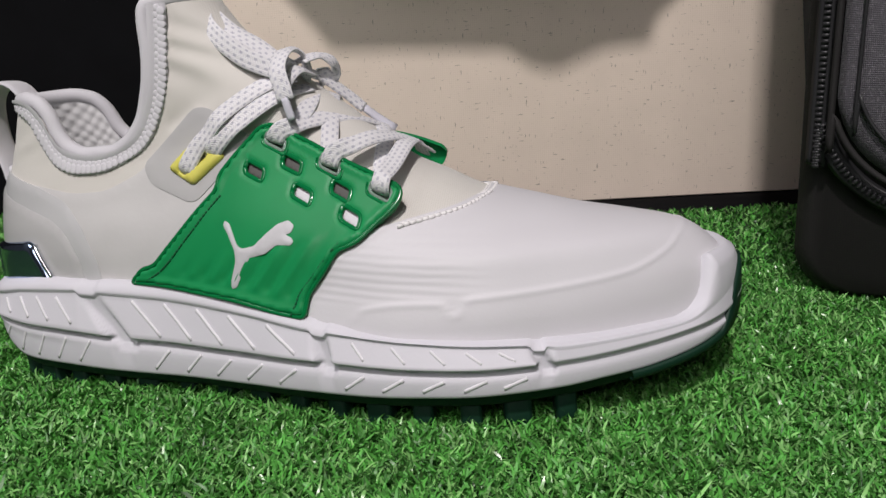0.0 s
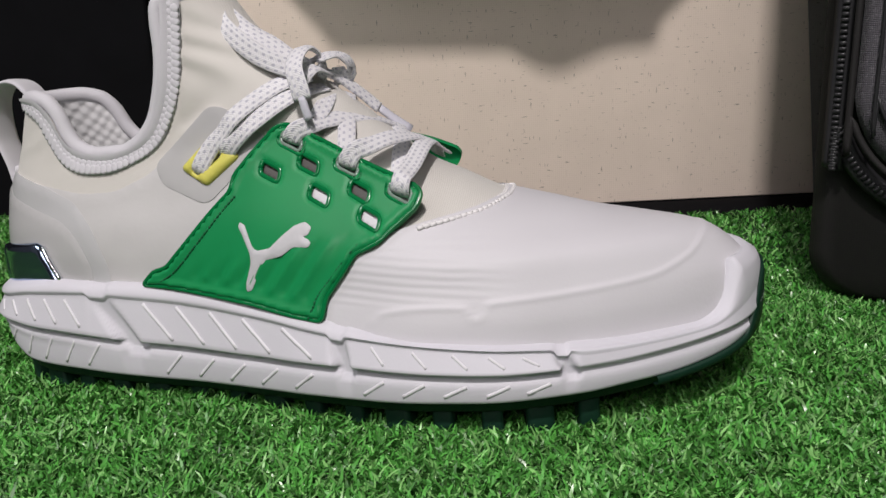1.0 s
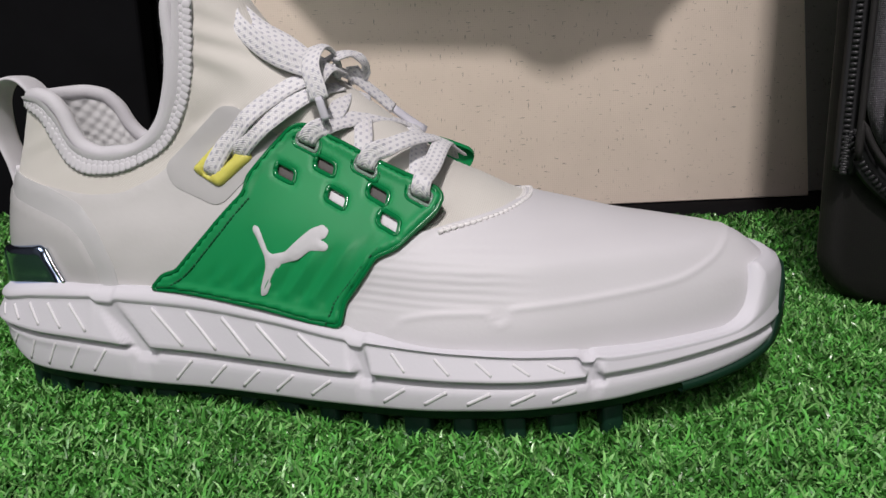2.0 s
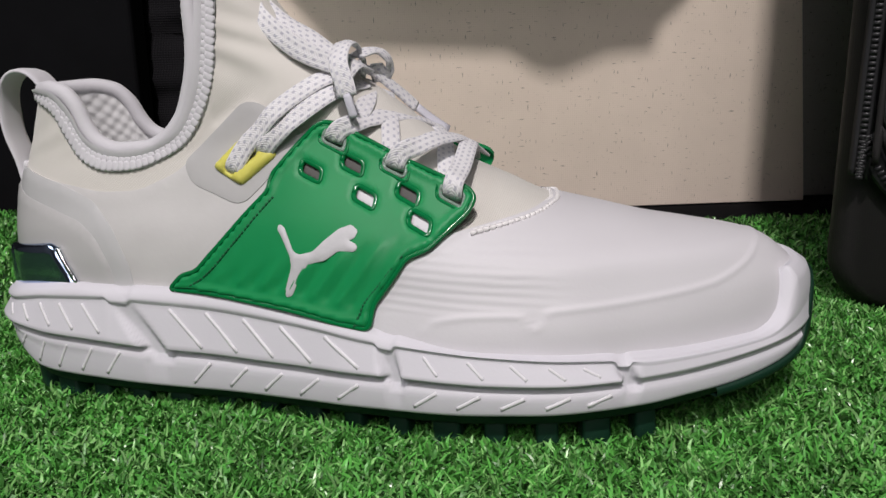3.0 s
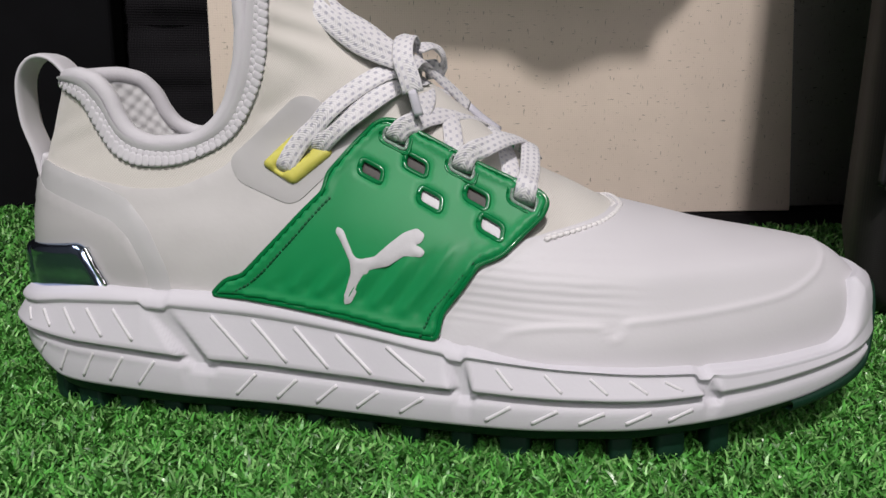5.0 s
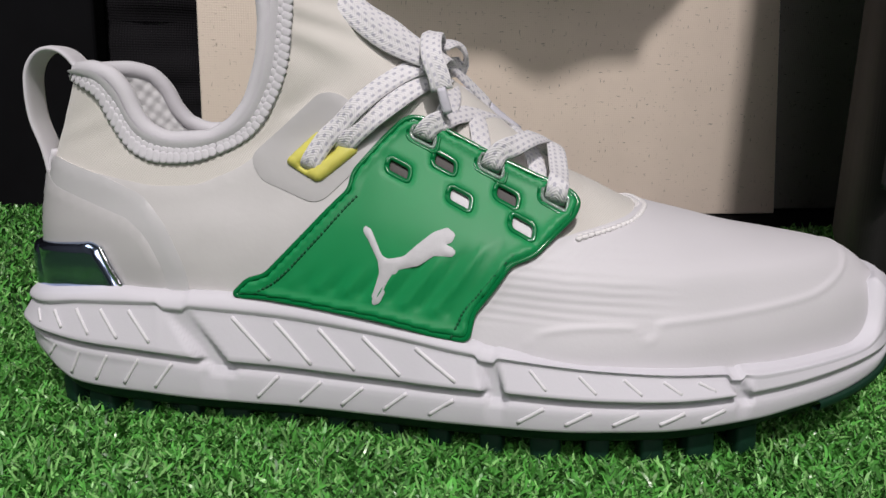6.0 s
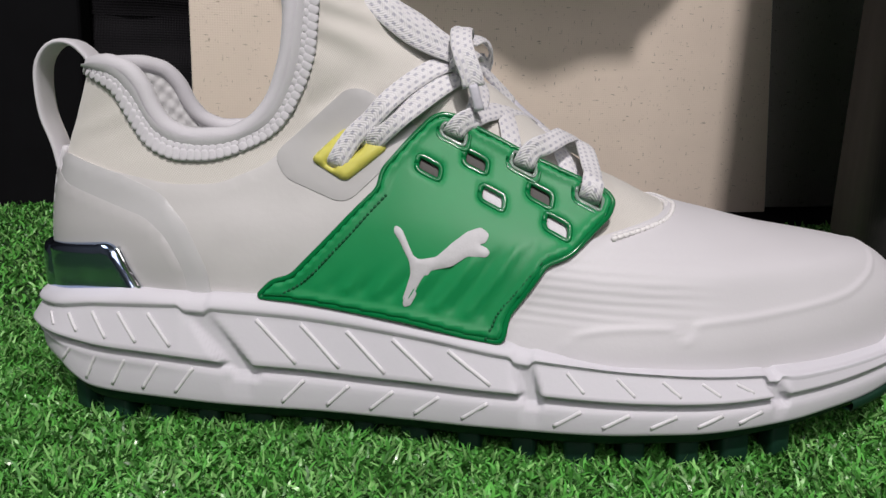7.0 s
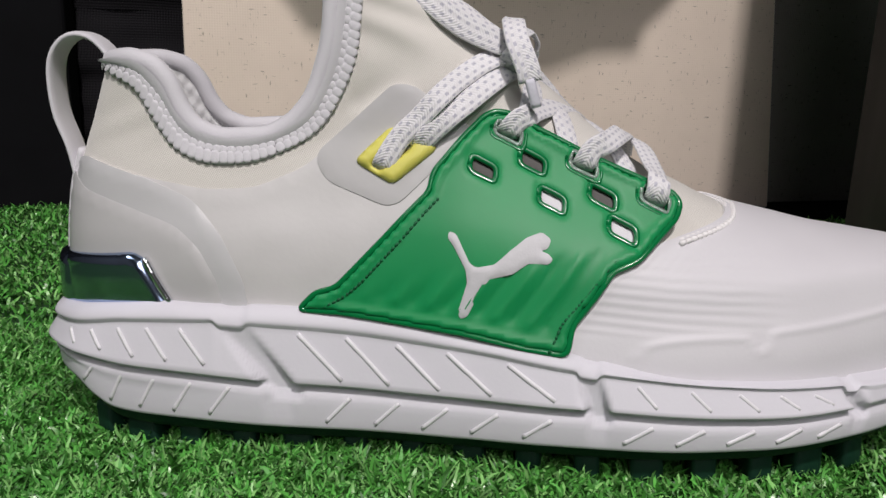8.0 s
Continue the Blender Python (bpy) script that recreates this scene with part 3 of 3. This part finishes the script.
def rounded_poly(pts, r, n=5):
    """A polygon with its corners rounded by r."""
    out = []
    m = len(pts)
    for i in range(m):
        p, a, b = Vector(pts[i]), Vector(pts[i - 1]), Vector(pts[(i + 1) % m])
        da, db = a - p, b - p
        k = min(r, da.length * .45, db.length * .45)
        s, e = p + da.normalized() * k, p + db.normalized() * k
        for j in range(n + 1):
            t = j / n
            out.append(s * (1 - t) ** 2 + p * 2 * t * (1 - t) + e * t * t)
    return out


def spaced(poly, step_len):
    out = []
    for a, b in zip(poly, poly[1:] + poly[:1]):
        k = max(1, int((b - a).length / step_len))
        out += [a.lerp(b, j / k) for j in range(k)]
    return out


def inside(p, poly):
    c = False
    for a, b in zip(poly, poly[1:] + poly[:1]):
        if (a.y > p.y) != (b.y > p.y) and p.x < (b.x - a.x) * (p.y - a.y) / (b.y - a.y) + a.x:
            c = not c
    return c


def gap(p, poly):
    best = 9.0
    for a, b in zip(poly, poly[1:] + poly[:1]):
        d = b - a
        t = min(max((p - a).dot(d) / max(d.length_squared, 1e-12), 0), 1)
        best = min(best, (p - a - d * t).length)
    return best


def patch(name, poly, thick, material, parent, label="", holes=(), cell=.0016, lift=0.0, edge=.0012, relief=None, flip=False, place=None, crisp=False):
    """A sheet cut to poly (x, z on the side of the upper), with a rounded edge, thickness, holes and relief."""
    poly = spaced(poly, cell * .8)
    rings = [poly] + [spaced(h, cell * .6) for h in holes]
    pts, edges = [], []
    for r in rings:
        s = len(pts)
        pts += r
        edges += [(s + i, s + (i + 1) % len(r)) for i in range(len(r))]
    x0, x1 = min(p.x for p in poly), max(p.x for p in poly)
    y0, y1 = min(p.y for p in poly), max(p.y for p in poly)
    j = 0
    y = y0
    while y < y1:
        x = x0 + (cell / 2 if j % 2 else 0)
        while x < x1:
            p = Vector((x, y))
            if inside(p, poly) and gap(p, poly) > cell * .55 and not any(inside(p, h) or gap(p, h) < cell * .5 for h in rings[1:]):
                pts.append(p)
            x += cell
        y += cell * .87
        j += 1
    # a second ring just inside the rim keeps the edge round
    vs, es, fs, *_ = delaunay_2d_cdt([Vector((p.x, p.y)) for p in pts], edges, [], 2, 1e-7)
    bm = bmesh.new()
    where = place or (lambda x, z, off: on_side(x, z, off, flip))
    top, low = [], []
    for v in vs:
        d = min(gap(v, r) for r in rings)
        h = thick * math.sqrt(max(0, 1 - (1 - min(d / edge, 1)) ** 2)) * .75 + thick * .25
        if relief:
            h += relief(v.x, v.y, d)
        top.append(bm.verts.new(where(v.x, v.y, lift + h)))
    count = {}
    for f in fs:
        mid = sum((Vector(vs[i]) for i in f), Vector((0, 0))) / len(f)
        if any(inside(mid, h) for h in rings[1:]) or not inside(mid, poly):
            continue
        bm.faces.new([top[i] for i in f])
        for a, b in zip(f, f[1:] + f[:1]):
            count[(a, b)] = 1
    rim = [(a, b) for a, b in count if (b, a) not in count]
    base = {}
    for a, b in rim:
        for i in (a, b):
            if i not in base:
                base[i] = bm.verts.new(where(vs[i].x, vs[i].y, lift - .0012))
    if crisp:
        for i in base:
            top[i] = bm.verts.new(top[i].co)
    for a, b in rim:
        bm.faces.new((top[b], top[a], base[a], base[b]))
    return part(name, bm, material, parent, label)


def V2(pts):
    return [Vector(p) for p in pts]


# leather vamp over the toe
back_x = curve([.030, .0425, .055, .0650, .0705, .0728, .0740, .0750, .0768], [.140, .146, .154, .164, .178, .190, .200, .2075, .2135])


def vamp_point(f, z, off):
    a, b = back(z), front(z)
    xr = min(back_x(z), b - .0005)
    th0 = math.acos(1 - 2 * (xr - a) / (b - a)) / (2 * math.pi)
    u = th0 + (1 - 2 * th0) * f
    p = ring(u, z)
    c = Vector((.20, 0, .035))
    e = .0005
    q1, q2 = ring(u + e, z), ring(u - e, z)
    q3, q4 = ring(u, z + e), ring(u, z - e)
    n = (q1 - q2).cross(q3 - q4)
    n = n.normalized() if n.length > 1e-12 else Vector((0, 0, 1))
    if n.dot(p - c) < 0:
        n = -n
    return p + n * off


LINE_Z = curve([.173, .1775, .19, .203, .2075, .212, .235, .261, .275, .283, .30], [.0440, .0473, .0485, .0480, .0436, .0488, .0492, .0505, .0545, .0600, .072])


def vamp_relief(p):
    h = 0
    if p.y < .02:
        d = p.z - LINE_Z(p.x)
        if p.x > .172:
            h += .00055 * math.exp(-(d / .0009) ** 2) + .00025 * step(-d, 0, .0012)
        # flex ridges, fading forward
        k = step(p.x, .150, .156) * (1 - step(p.x, .196, .225)) * step(p.z, .048, .051) * (1 - step(p.z, .066, .073))
        band = (p.z - .048 + .10 * (p.x - .16)) / .0026
        h += .00020 * k * math.sin(band * 6.283 + .5 * math.sin(p.x * 2100)) * (.45 + .55 * math.sin(p.x * 2100))
    return h


rows = []
NZ = 84
for k in range(NZ + 1):
    z = .033 + (.0767 - .033) * (k / NZ) ** .92
    row = []
    for i in range(281):
        f = i / 280
        p = vamp_point(f, z, .0011)
        h = vamp_relief(p)
        row.append(vamp_point(f, z, .0011 * (1 - step(k, NZ - 2, NZ) * .9) + h))
    rows.append(row)
part("vamp", grid(rows), M_leather, SHOE, "smooth white leather toe vamp")
# stitched edge of the throat
edge_line = []
for sgn in (0, 1):
    seq = [vamp_point(0 if sgn == 0 else 1, .0726 + (.0767 - .0726) * k / 40, .0010) for k in range(41)]
    edge_line += seq if sgn == 0 else seq[::-1]
edge_line = smooth_line(edge_line[::4], .0011)
for row_n, (dx, r) in enumerate(((-.0008, .00085), (.0016, .00080))):
    for k in range(0, len(edge_line) - 2, 2):
        a, b = edge_line[k], edge_line[min(k + 2, len(edge_line) - 1)]
        ctr = Vector((.196, .004, .078))
        o = (a - ctr).normalized() * (.0004 + .0026 * row_n)
        o.z -= .0014
        part("stitch", tube([(a + o).lerp(b + o, t / 3) + Vector((0, 0, .0004)) for t in range(4)], r, 6, 1, (0, 0, 1), [.6, 1.15, 1.15, .6]), M_thread, SHOE)

# grey films over the heel quarter
QUARTER = [(.0125, .0975), (.031, .0938), (.0531, .0892), (.0681, .0892), (.0832, .0945), (.0934, .1022), (.1037, .1105), (.1106, .1155), (.1160, .1150), (.123, .1110), (.1353, .1020), (.15, .085), (.17, .060), (.165, .040), (.12, .046), (.07, .052), (.03, .053), (.008, .053), (.0072, .07), (.009, .085)]
patch("quarter_film", rounded_poly(QUARTER, .004), .0006, M_film, SHOE, "translucent grey film over the quarter", cell=.0024, edge=.0006, crisp=True,
      relief=lambda x, z, d: .00012 * noise.noise((x * 90, z * 90, 0)))
patch("eyestay_film", rounded_poly([(.0862, .0975), (.1105, .1170), (.1165, .1165), (.1345, .1035), (.1090, .0822), (.0895, .0905)], .005), .0004, M_film2, SHOE, "smoky translucent film patch", lift=.0008, cell=.002, edge=.0002, crisp=True)
HEEL1 = [(.0100, .0945), (.0154, .0893), (.0288, .0849), (.0444, .0793), (.0510, .0736), (.0563, .0636), (.0576, .0540), (.02, .0530), (.0072, .0540), (.0068, .07), (.008, .085)]
HEEL2 = [(.0110, .0975), (.0152, .0985), (.0362, .0923), (.0496, .0864), (.0578, .0767), (.0639, .0635), (.0652, .0520), (.02, .0520), (.0075, .0530), (.0068, .07), (.0088, .088)]
patch("heel_film", rounded_poly(HEEL2, .003), .0007, M_film3, SHOE, "pale grey heel counter film", lift=.0006, cell=.0022, edge=.0004, crisp=True)
patch("heel_film", rounded_poly(HEEL1, .003), .0008, M_film2, SHOE, "smoky heel counter film", lift=.0012, cell=.002, edge=.0004, crisp=True)
# chrome clip round the heel
CLIP = [(.0080, .0705), (.0320, .0722), (.0357, .0703), (.0425, .0575), (.0425, .0545), (.02, .0530), (.0080, .0530)]
clip = patch("heel_clip", rounded_poly(CLIP, .0016), .0030, M_chrome, SHOE, "polished blue chrome heel clip", lift=.0012, cell=.0016, edge=.0026)
rows = []
for a, off in ((0, .0008), (.06, .0036), (.2, .0043), (.8, .0043), (.95, .0036), (1, .0008)):
    row = []
    for k in range(25):
        th = math.pi * (.5 + k / 24)
        z = .0535 + .017 * a
        x0 = .010
        rad_y = abs(side(x0, z)) + off
        row.append(Vector((x0 + (x0 - back(z) + off) * math.cos(th), rad_y * math.sin(th), z)))
    rows.append(row)
part("clip_back", grid(rows), M_chrome, clip)
strip = [on_side(.0357 + .0068 * k / 10, .0705 - .0128 * k / 10, .0030) for k in range(11)]
part("clip_edge", tube(strip, .0011, 8), M_chrome_edge, clip, "bright faceted chrome edge")

# green saddle with slots
SADDLE = [(.0802, .0554), (.0855, .0603), (.0915, .0616), (.1202, .0866), (.1214, .0918), (.1366, .1069), (.1400, .1082), (.1443, .1074), (.1520, .1025), (.1636, .0960), (.1768, .0895), (.1880, .0840), (.1898, .0812), (.1880, .0775),
          (.1757, .0676), (.1725, .0664), (.1685, .0652), (.1574, .0515), (.1556, .0440), (.1448, .0455), (.1278, .0492), (.1080, .0520), (.0921, .0545)]
CENTRES = [(.1356, .0921), (.1497, .0934), (.1541, .0830), (.1684, .0833), (.1725, .0748)]
EYES = [(.1434, .1018), (.1641, .0922), (.1828, .0823)]
ax, ay = Vector((.0076, -.0041)).normalized(), Vector((.0012, .0054)).normalized()


def slot(c, a, b, r, n=4):
    c = Vector(c)
    return rounded_poly([c - ax * a - ay * b, c + ax * a - ay * b, c + ax * a + ay * b, c - ax * a + ay * b], r, n)


slots = [slot(c, .0030, .0014, .0012) for c in CENTRES]
eyes = [slot(c, .0034, .0017, .0014) for c in EYES]
frames = [slot(c, .0054, .0036, .0022) for c in CENTRES]


SADDLE_EDGE = rounded_poly(SADDLE, .0022, 3)


def saddle_relief(x, z, d):
    p = Vector((x, z))
    e = gap(p, SADDLE_EDGE)
    h = .0006 * (1 - step(e, .0020, .0034)) if e > .0003 else 0
    for f in frames:
        if abs(p.x - f[0].x) < .014 and inside(p, f):
            h = -.0006 * step(gap(p, f), 0, .0010)
    # soft diagonal waves towards the sole
    k = 1 - step(z, .050 + .25 * (x - .09), .064 + .10 * (x - .09))
    k *= step(d, .004, .007)
    along = (x - .09) * .75 - (z - .05) * .62
    h += .00080 * k * math.sin(along / .0078 * 6.283) ** 3
    return h


saddle = patch("saddle", rounded_poly(SADDLE, .0022), .0024, M_green, SHOE, "glossy translucent green plastic lacing saddle", holes=slots + eyes, lift=.0008, cell=.00125, edge=.0011, relief=saddle_relief)


def flat_loop(name, poly, off, r, material, parent, label="", flat=.8):
    pts = [on_side(p.x, p.y, off) for p in spaced(poly, .0012)]
    pts.append(pts[0])
    part(name, tube(pts, r, 6, flat, [tuple(normal_l(p.x, p.z)) for p in pts]), material, parent, label)


outline = [p for p in spaced(rounded_poly(SADDLE, .0022), .001)]
flat_loop("rim", [Vector((p.x, p.y)) for p in outline], .0026, .00085, M_rim, saddle, "darker glossy green rim")
for c in CENTRES:
    flat_loop("slot_frame", slot(c, .0041, .0024, .0018), .0023, .0010, M_rim, saddle, "bevelled green slot frame")
    p = slot(c, .0036, .0019, .0010)
    patch("slot_floor", p, .0002, M_leather if c in (CENTRES[2], CENTRES[4]) else M_dark, saddle, lift=.0013, cell=.0012, edge=.0004)
for c in EYES:
    flat_loop("eyelet", slot(c, .0041, .0023, .0016), .0030, .00062, M_clear, saddle, "clear glossy eyelet ring")
    flat_loop("eyelet_frame", slot(c, .0054, .0034, .0022), .0029, .0006, M_rim, saddle)
    patch("slot_floor", slot(c, .0035, .0018, .0010), .0002, M_dark, saddle, lift=.0002, cell=.0014, edge=.0004)


def seam(pts, n):
    line = smooth_line([Vector((x, 0, z)) for x, z in pts], .0004)
    for k in range(n):
        a, b = line[int(k / n * (len(line) - 1))], line[int((k + .72) / n * (len(line) - 1))]
        p, q = on_side(a.x, a.z, .0034), on_side(b.x, b.z, .0034)
        part("stitch", tube([p.lerp(q, t / 3) for t in range(4)], .00042, 6, 1, (0, -1, 0), [.6, 1, 1, .6]), M_greenthread, saddle)


seam([(.0881, .0561), (.0965, .0609), (.1089, .0716), (.1234, .0850)], 30)
seam([(.1509, .0447), (.1533, .0490), (.1552, .0525), (.1637, .0622), (.1700, .0679)], 22)
# the raised silver mark, an abstract sweeping shape
MARK = [(.1254, .0761), (.1274, .0753), (.1308, .0680), (.1325, .0670), (.1374, .0677), (.1420, .0712), (.1464, .0740), (.1504, .0750), (.1528, .0731), (.1516, .0710), (.1497, .0707), (.1518, .0699), (.1529, .0686), (.1518, .0674),
        (.1464, .0678), (.1419, .0652), (.1364, .0642), (.1325, .0593), (.1295, .0538), (.1275, .0532), (.1271, .0555), (.1299, .0632), (.1296, .0664), (.1267, .0720), (.1249, .0746)]
patch("emblem", rounded_poly(MARK, .0009), .0006, M_silver, saddle, "raised silver sweeping emblem", lift=.0033, cell=.0010, edge=.0002, crisp=True)
# medial twin
patch("medial_saddle", rounded_poly(SADDLE, .0022), .0030, M_green, SHOE, "glossy green plastic lacing saddle", lift=.0008, cell=.003, edge=.0011,
      place=lambda x, z, off: on_side(x, z, off, True) + Vector((.002, .007, .0055)) * step(x, .14, .182))

# yellow lace guide
YEL = [(.0982, .0955), (.1098, .1052), (.1234, .0986), (.1094, .0888)]
hole = rounded_poly([(.1030, .0944), (.1132, .1004), (.1157, .0990), (.1057, .0926)], .001)
patch("lace_guide", rounded_poly(YEL, .0022), .0018, M_yellow, SHOE, "pale yellow rubber lace guide", holes=[hole], lift=.0014, cell=.0013, edge=.0008)
patch("guide_slot", hole, .0002, M_dark, SHOE, "dark slot", lift=.0006, cell=.0014, edge=.0004)

# pull tab on the heel
tab = smooth_line([(.0090, .002, .090), (.0075, .002, .1005), (.0045, .002, .112), (.0050, .002, .1260), (.0105, .002, .1330), (.0180, .002, .1325), (.0240, .002, .125), (.0260, .002, .115)], .002)
tab_up = []
for i in range(len(tab)):
    t = tab[min(i + 1, len(tab) - 1)] - tab[max(i - 1, 0)]
    tab_up.append((t.z, 0, -t.x))
part("pull_tab", tube(tab, .0068, 12, .16, tab_up), M_pad, SHOE, "white webbing heel pull tab")
spine = [Vector((back(z) - .0006, 0, z)) for z in [.054 + .046 * k / 30 for k in range(31)]]
part("heel_tape", tube(spine, .0045, 10, .3, (1, 0, 0)), M_pad, SHOE, "woven heel tape")


# laces
def lace(pts, up, width=.0033, thick=.21, widths=None):
    line = smooth_line(pts, .0012)
    n = len(line)
    if isinstance(up, list):
        ups = [tuple(v) for v in smooth_ups(up, n)]
    else:
        ups = [up] * n
    bm = tube(line, width, 14, thick, ups, widths)
    uv = bm.loops.layers.uv.new("UVMap")
    bm.verts.index_update()
    for f in bm.faces:
        for lp in f.loops:
            row, k = divmod(lp.vert.index, 14)
            lp[uv].uv = (row * .0012, width * math.cos(2 * math.pi * k / 14))
    return part("lace", bm, M_lace, LACES)


def smooth_ups(ups, n):
    out = []
    for i in range(n):
        t = i / (n - 1) * (len(ups) - 1)
        k = min(int(t), len(ups) - 2)
        out.append(Vector(ups[k]).lerp(Vector(ups[k + 1]), t - k).normalized())
    return out


LACES = new("laces")
LACES.parent = SHOE
tagged(LACES, "flat white woven laces with grey flecks tied in a bow")


def eye(i, off=.003):
    return on_side(*EYES[i], off)


def far(i):
    x, z = EYES[i]
    return Vector((x + .003, abs(side_m(x, z)) * .9, z + .001))


INW, BEND = (-.4, -.5, -.75), (-.1, -.95, -.2)
OUTW = (.25, -.75, .6)
TOPW = (.45, -.1, .9)
# crossings from the lateral eyelets up over the tongue
lace([eye(0, -.001), eye(0, .0036), on_side(.1460, .1050, .0050), (.1490, -.0265, .1072), (.1535, -.0195, .1082), (.1624, -.0085, .1085), (.1705, .006, .1045), (.178, .020, .0965)], [INW, BEND, OUTW, OUTW, TOPW, TOPW, TOPW, TOPW])
lace([eye(1, -.001), eye(1, .0036), on_side(.1668, .0956, .0050), (.1715, -.0285, .0992), (.1785, -.0170, .1006), (.1845, .001, .0978), (.189, .018, .091)], [INW, BEND, OUTW, OUTW, TOPW, TOPW, TOPW, TOPW])
lace([eye(2, -.001), eye(2, .0036), on_side(.1838, .0860, .0052), (.1852, -.0265, .0915), (.1862, -.008, .0968), (.1853, .012, .0955), (.184, .028, .089)], [INW, BEND, OUTW, OUTW, TOPW, TOPW, TOPW, TOPW])
# strands passing beneath them, from the far side down to the tongue
lace([(.1540, .014, .1150), (.1565, .003, .1160), (.1598, -.0115, .1088), (.1612, -.0200, .1015), (.1615, -.0250, .094)], [TOPW, TOPW, (.4, -.6, .7), OUTW])
lace([(.1700, .018, .1030), (.1735, .008, .1025), (.1772, -.0045, .0980), (.1792, -.0180, .0915), (.1800, -.026, .085)], [TOPW, TOPW, (.4, -.6, .7), OUTW])
lace([(.1480, .010, .1210), (.1512, -.002, .1190), (.1525, -.0130, .1140), (.1500, -.0225, .1075)], [TOPW, (.4, -.6, .7), OUTW])
# two strands from the yellow guide to the knot
lace([on_side(.1062, .0932, -.001), on_side(.1074, .0946, .0032), on_side(.1124, .1010, .0042), on_side(.1178, .1064, .005), on_side(.1234, .1118, .006), (.1305, -.0225, .1180), (.1390, -.0170, .1226), (.1470, -.010, .1238)], [INW, BEND, OUTW, OUTW, (.1, -.85, .5), (.1, -.8, .6), TOPW])
lace([on_side(.1165, .0985, .000), on_side(.1192, .1000, .0036), on_side(.1235, .1042, .0050), (.1305, -.0265, .1105), (.1400, -.0205, .1168), (.1460, -.0140, .1195), (.1510, -.006, .1200)], [INW, BEND, OUTW, OUTW, (.1, -.85, .5), (.1, -.8, .6), TOPW])
# bow: the strand hanging over the knot, the loops and the loose ends
lace([(.1496, -.0275, .1165), (.1488, -.0272, .1205), (.1466, -.0240, .1278), (.1468, -.0150, .1335), (.1488, -.0055, .1330), (.1503, -.0035, .1285), (.1500, -.006, .1230)], [(-.1, -1, .1), (-.1, -1, .2), (-.1, -.9, .4), (0, -.3, 1), (.8, 0, .6), (1, 0, .2)], .0034)
lace([(.1470, -.0100, .1270), (.1402, -.0090, .1315), (.1325, -.0080, .1378), (.1225, -.0075, .1440), (.1150, -.005, .1500), (.1105, -.001, .1545), (.1110, .004, .1530), (.1150, .006, .1480)], [(.2, -.6, .8), (.2, -.5, .85), (.2, -.5, .85), (-.1, -.6, .8), (-.5, 0, .9), (0, .6, .8)], .0040)
lace([(.1130, -.0060, .1500), (.1165, -.0115, .1455), (.1240, -.0155, .1388), (.1322, -.0165, .1325), (.1412, -.0155, .1280), (.1475, -.0110, .1250)], [(-.4, -.6, .7), (-.1, -1, .2), (0, -1, .2), (0, -1, .3), (.2, -.8, .6)], .0036)
lace([(.1490, -.0070, .1295), (.1530, .0010, .1312), (.1572, .0060, .1285), (.1568, .0080, .1240), (.1515, .0040, .1232)], [(0, -.3, 1), (.3, -.2, 1), (1, -.3, .3), (.8, -.6, 0)], .0034)
lace([(.1445, -.0140, .1205), (.1468, -.0180, .1238), (.1498, -.0140, .1272), (.1516, -.0050, .1250)], [(.2, -1, .3), (.2, -.8, .6), (.4, 0, 1)], .0034)
lace([(.1480, -.0020, .1262), (.1535, .0050, .1225), (.1600, .0100, .1160), (.1655, .0130, .1098)], (.3, -.6, .8), .0027, .35)
tip = smooth_line([(.1650, .0130, .1104), (.1705, .0150, .1052), (.1765, .0170, .1004)], .002)
part("aglet", tube(tip, .0019, 10, .5, (.3, -.6, .8)), M_aglet, LACES, "lilac-grey lace tip")
tip = smooth_line([(.1494, -.0275, .1172), (.1502, -.0280, .1135), (.1512, -.0280, .1095)], .0012)
part("aglet", tube(tip, .0015, 10, .6, (-.1, -1, .1)), M_aglet, LACES, "lilac-grey lace tip")

# inner sole seen through the collar
part("sockliner", grid([[Vector((.03 + .09 * i / 20, -.02 + .05 * j / 8, .075 - .00002 * i)) for i in range(21)] for j in range(9)]), M_lining, SHOE, "grey sockliner")

# the heel end draws in a little towards the waist
for ob in [o for p in SHOE.children for o in (p, *p.children)]:
    if ob.name.startswith("lug"):
        ob.location.x += .042 * max(0, .13 - ob.location.x)
    elif ob.data and len(ob.data.vertices):
        for v in ob.data.vertices:
            v.co.x += .042 * max(0, .13 - v.co.x)
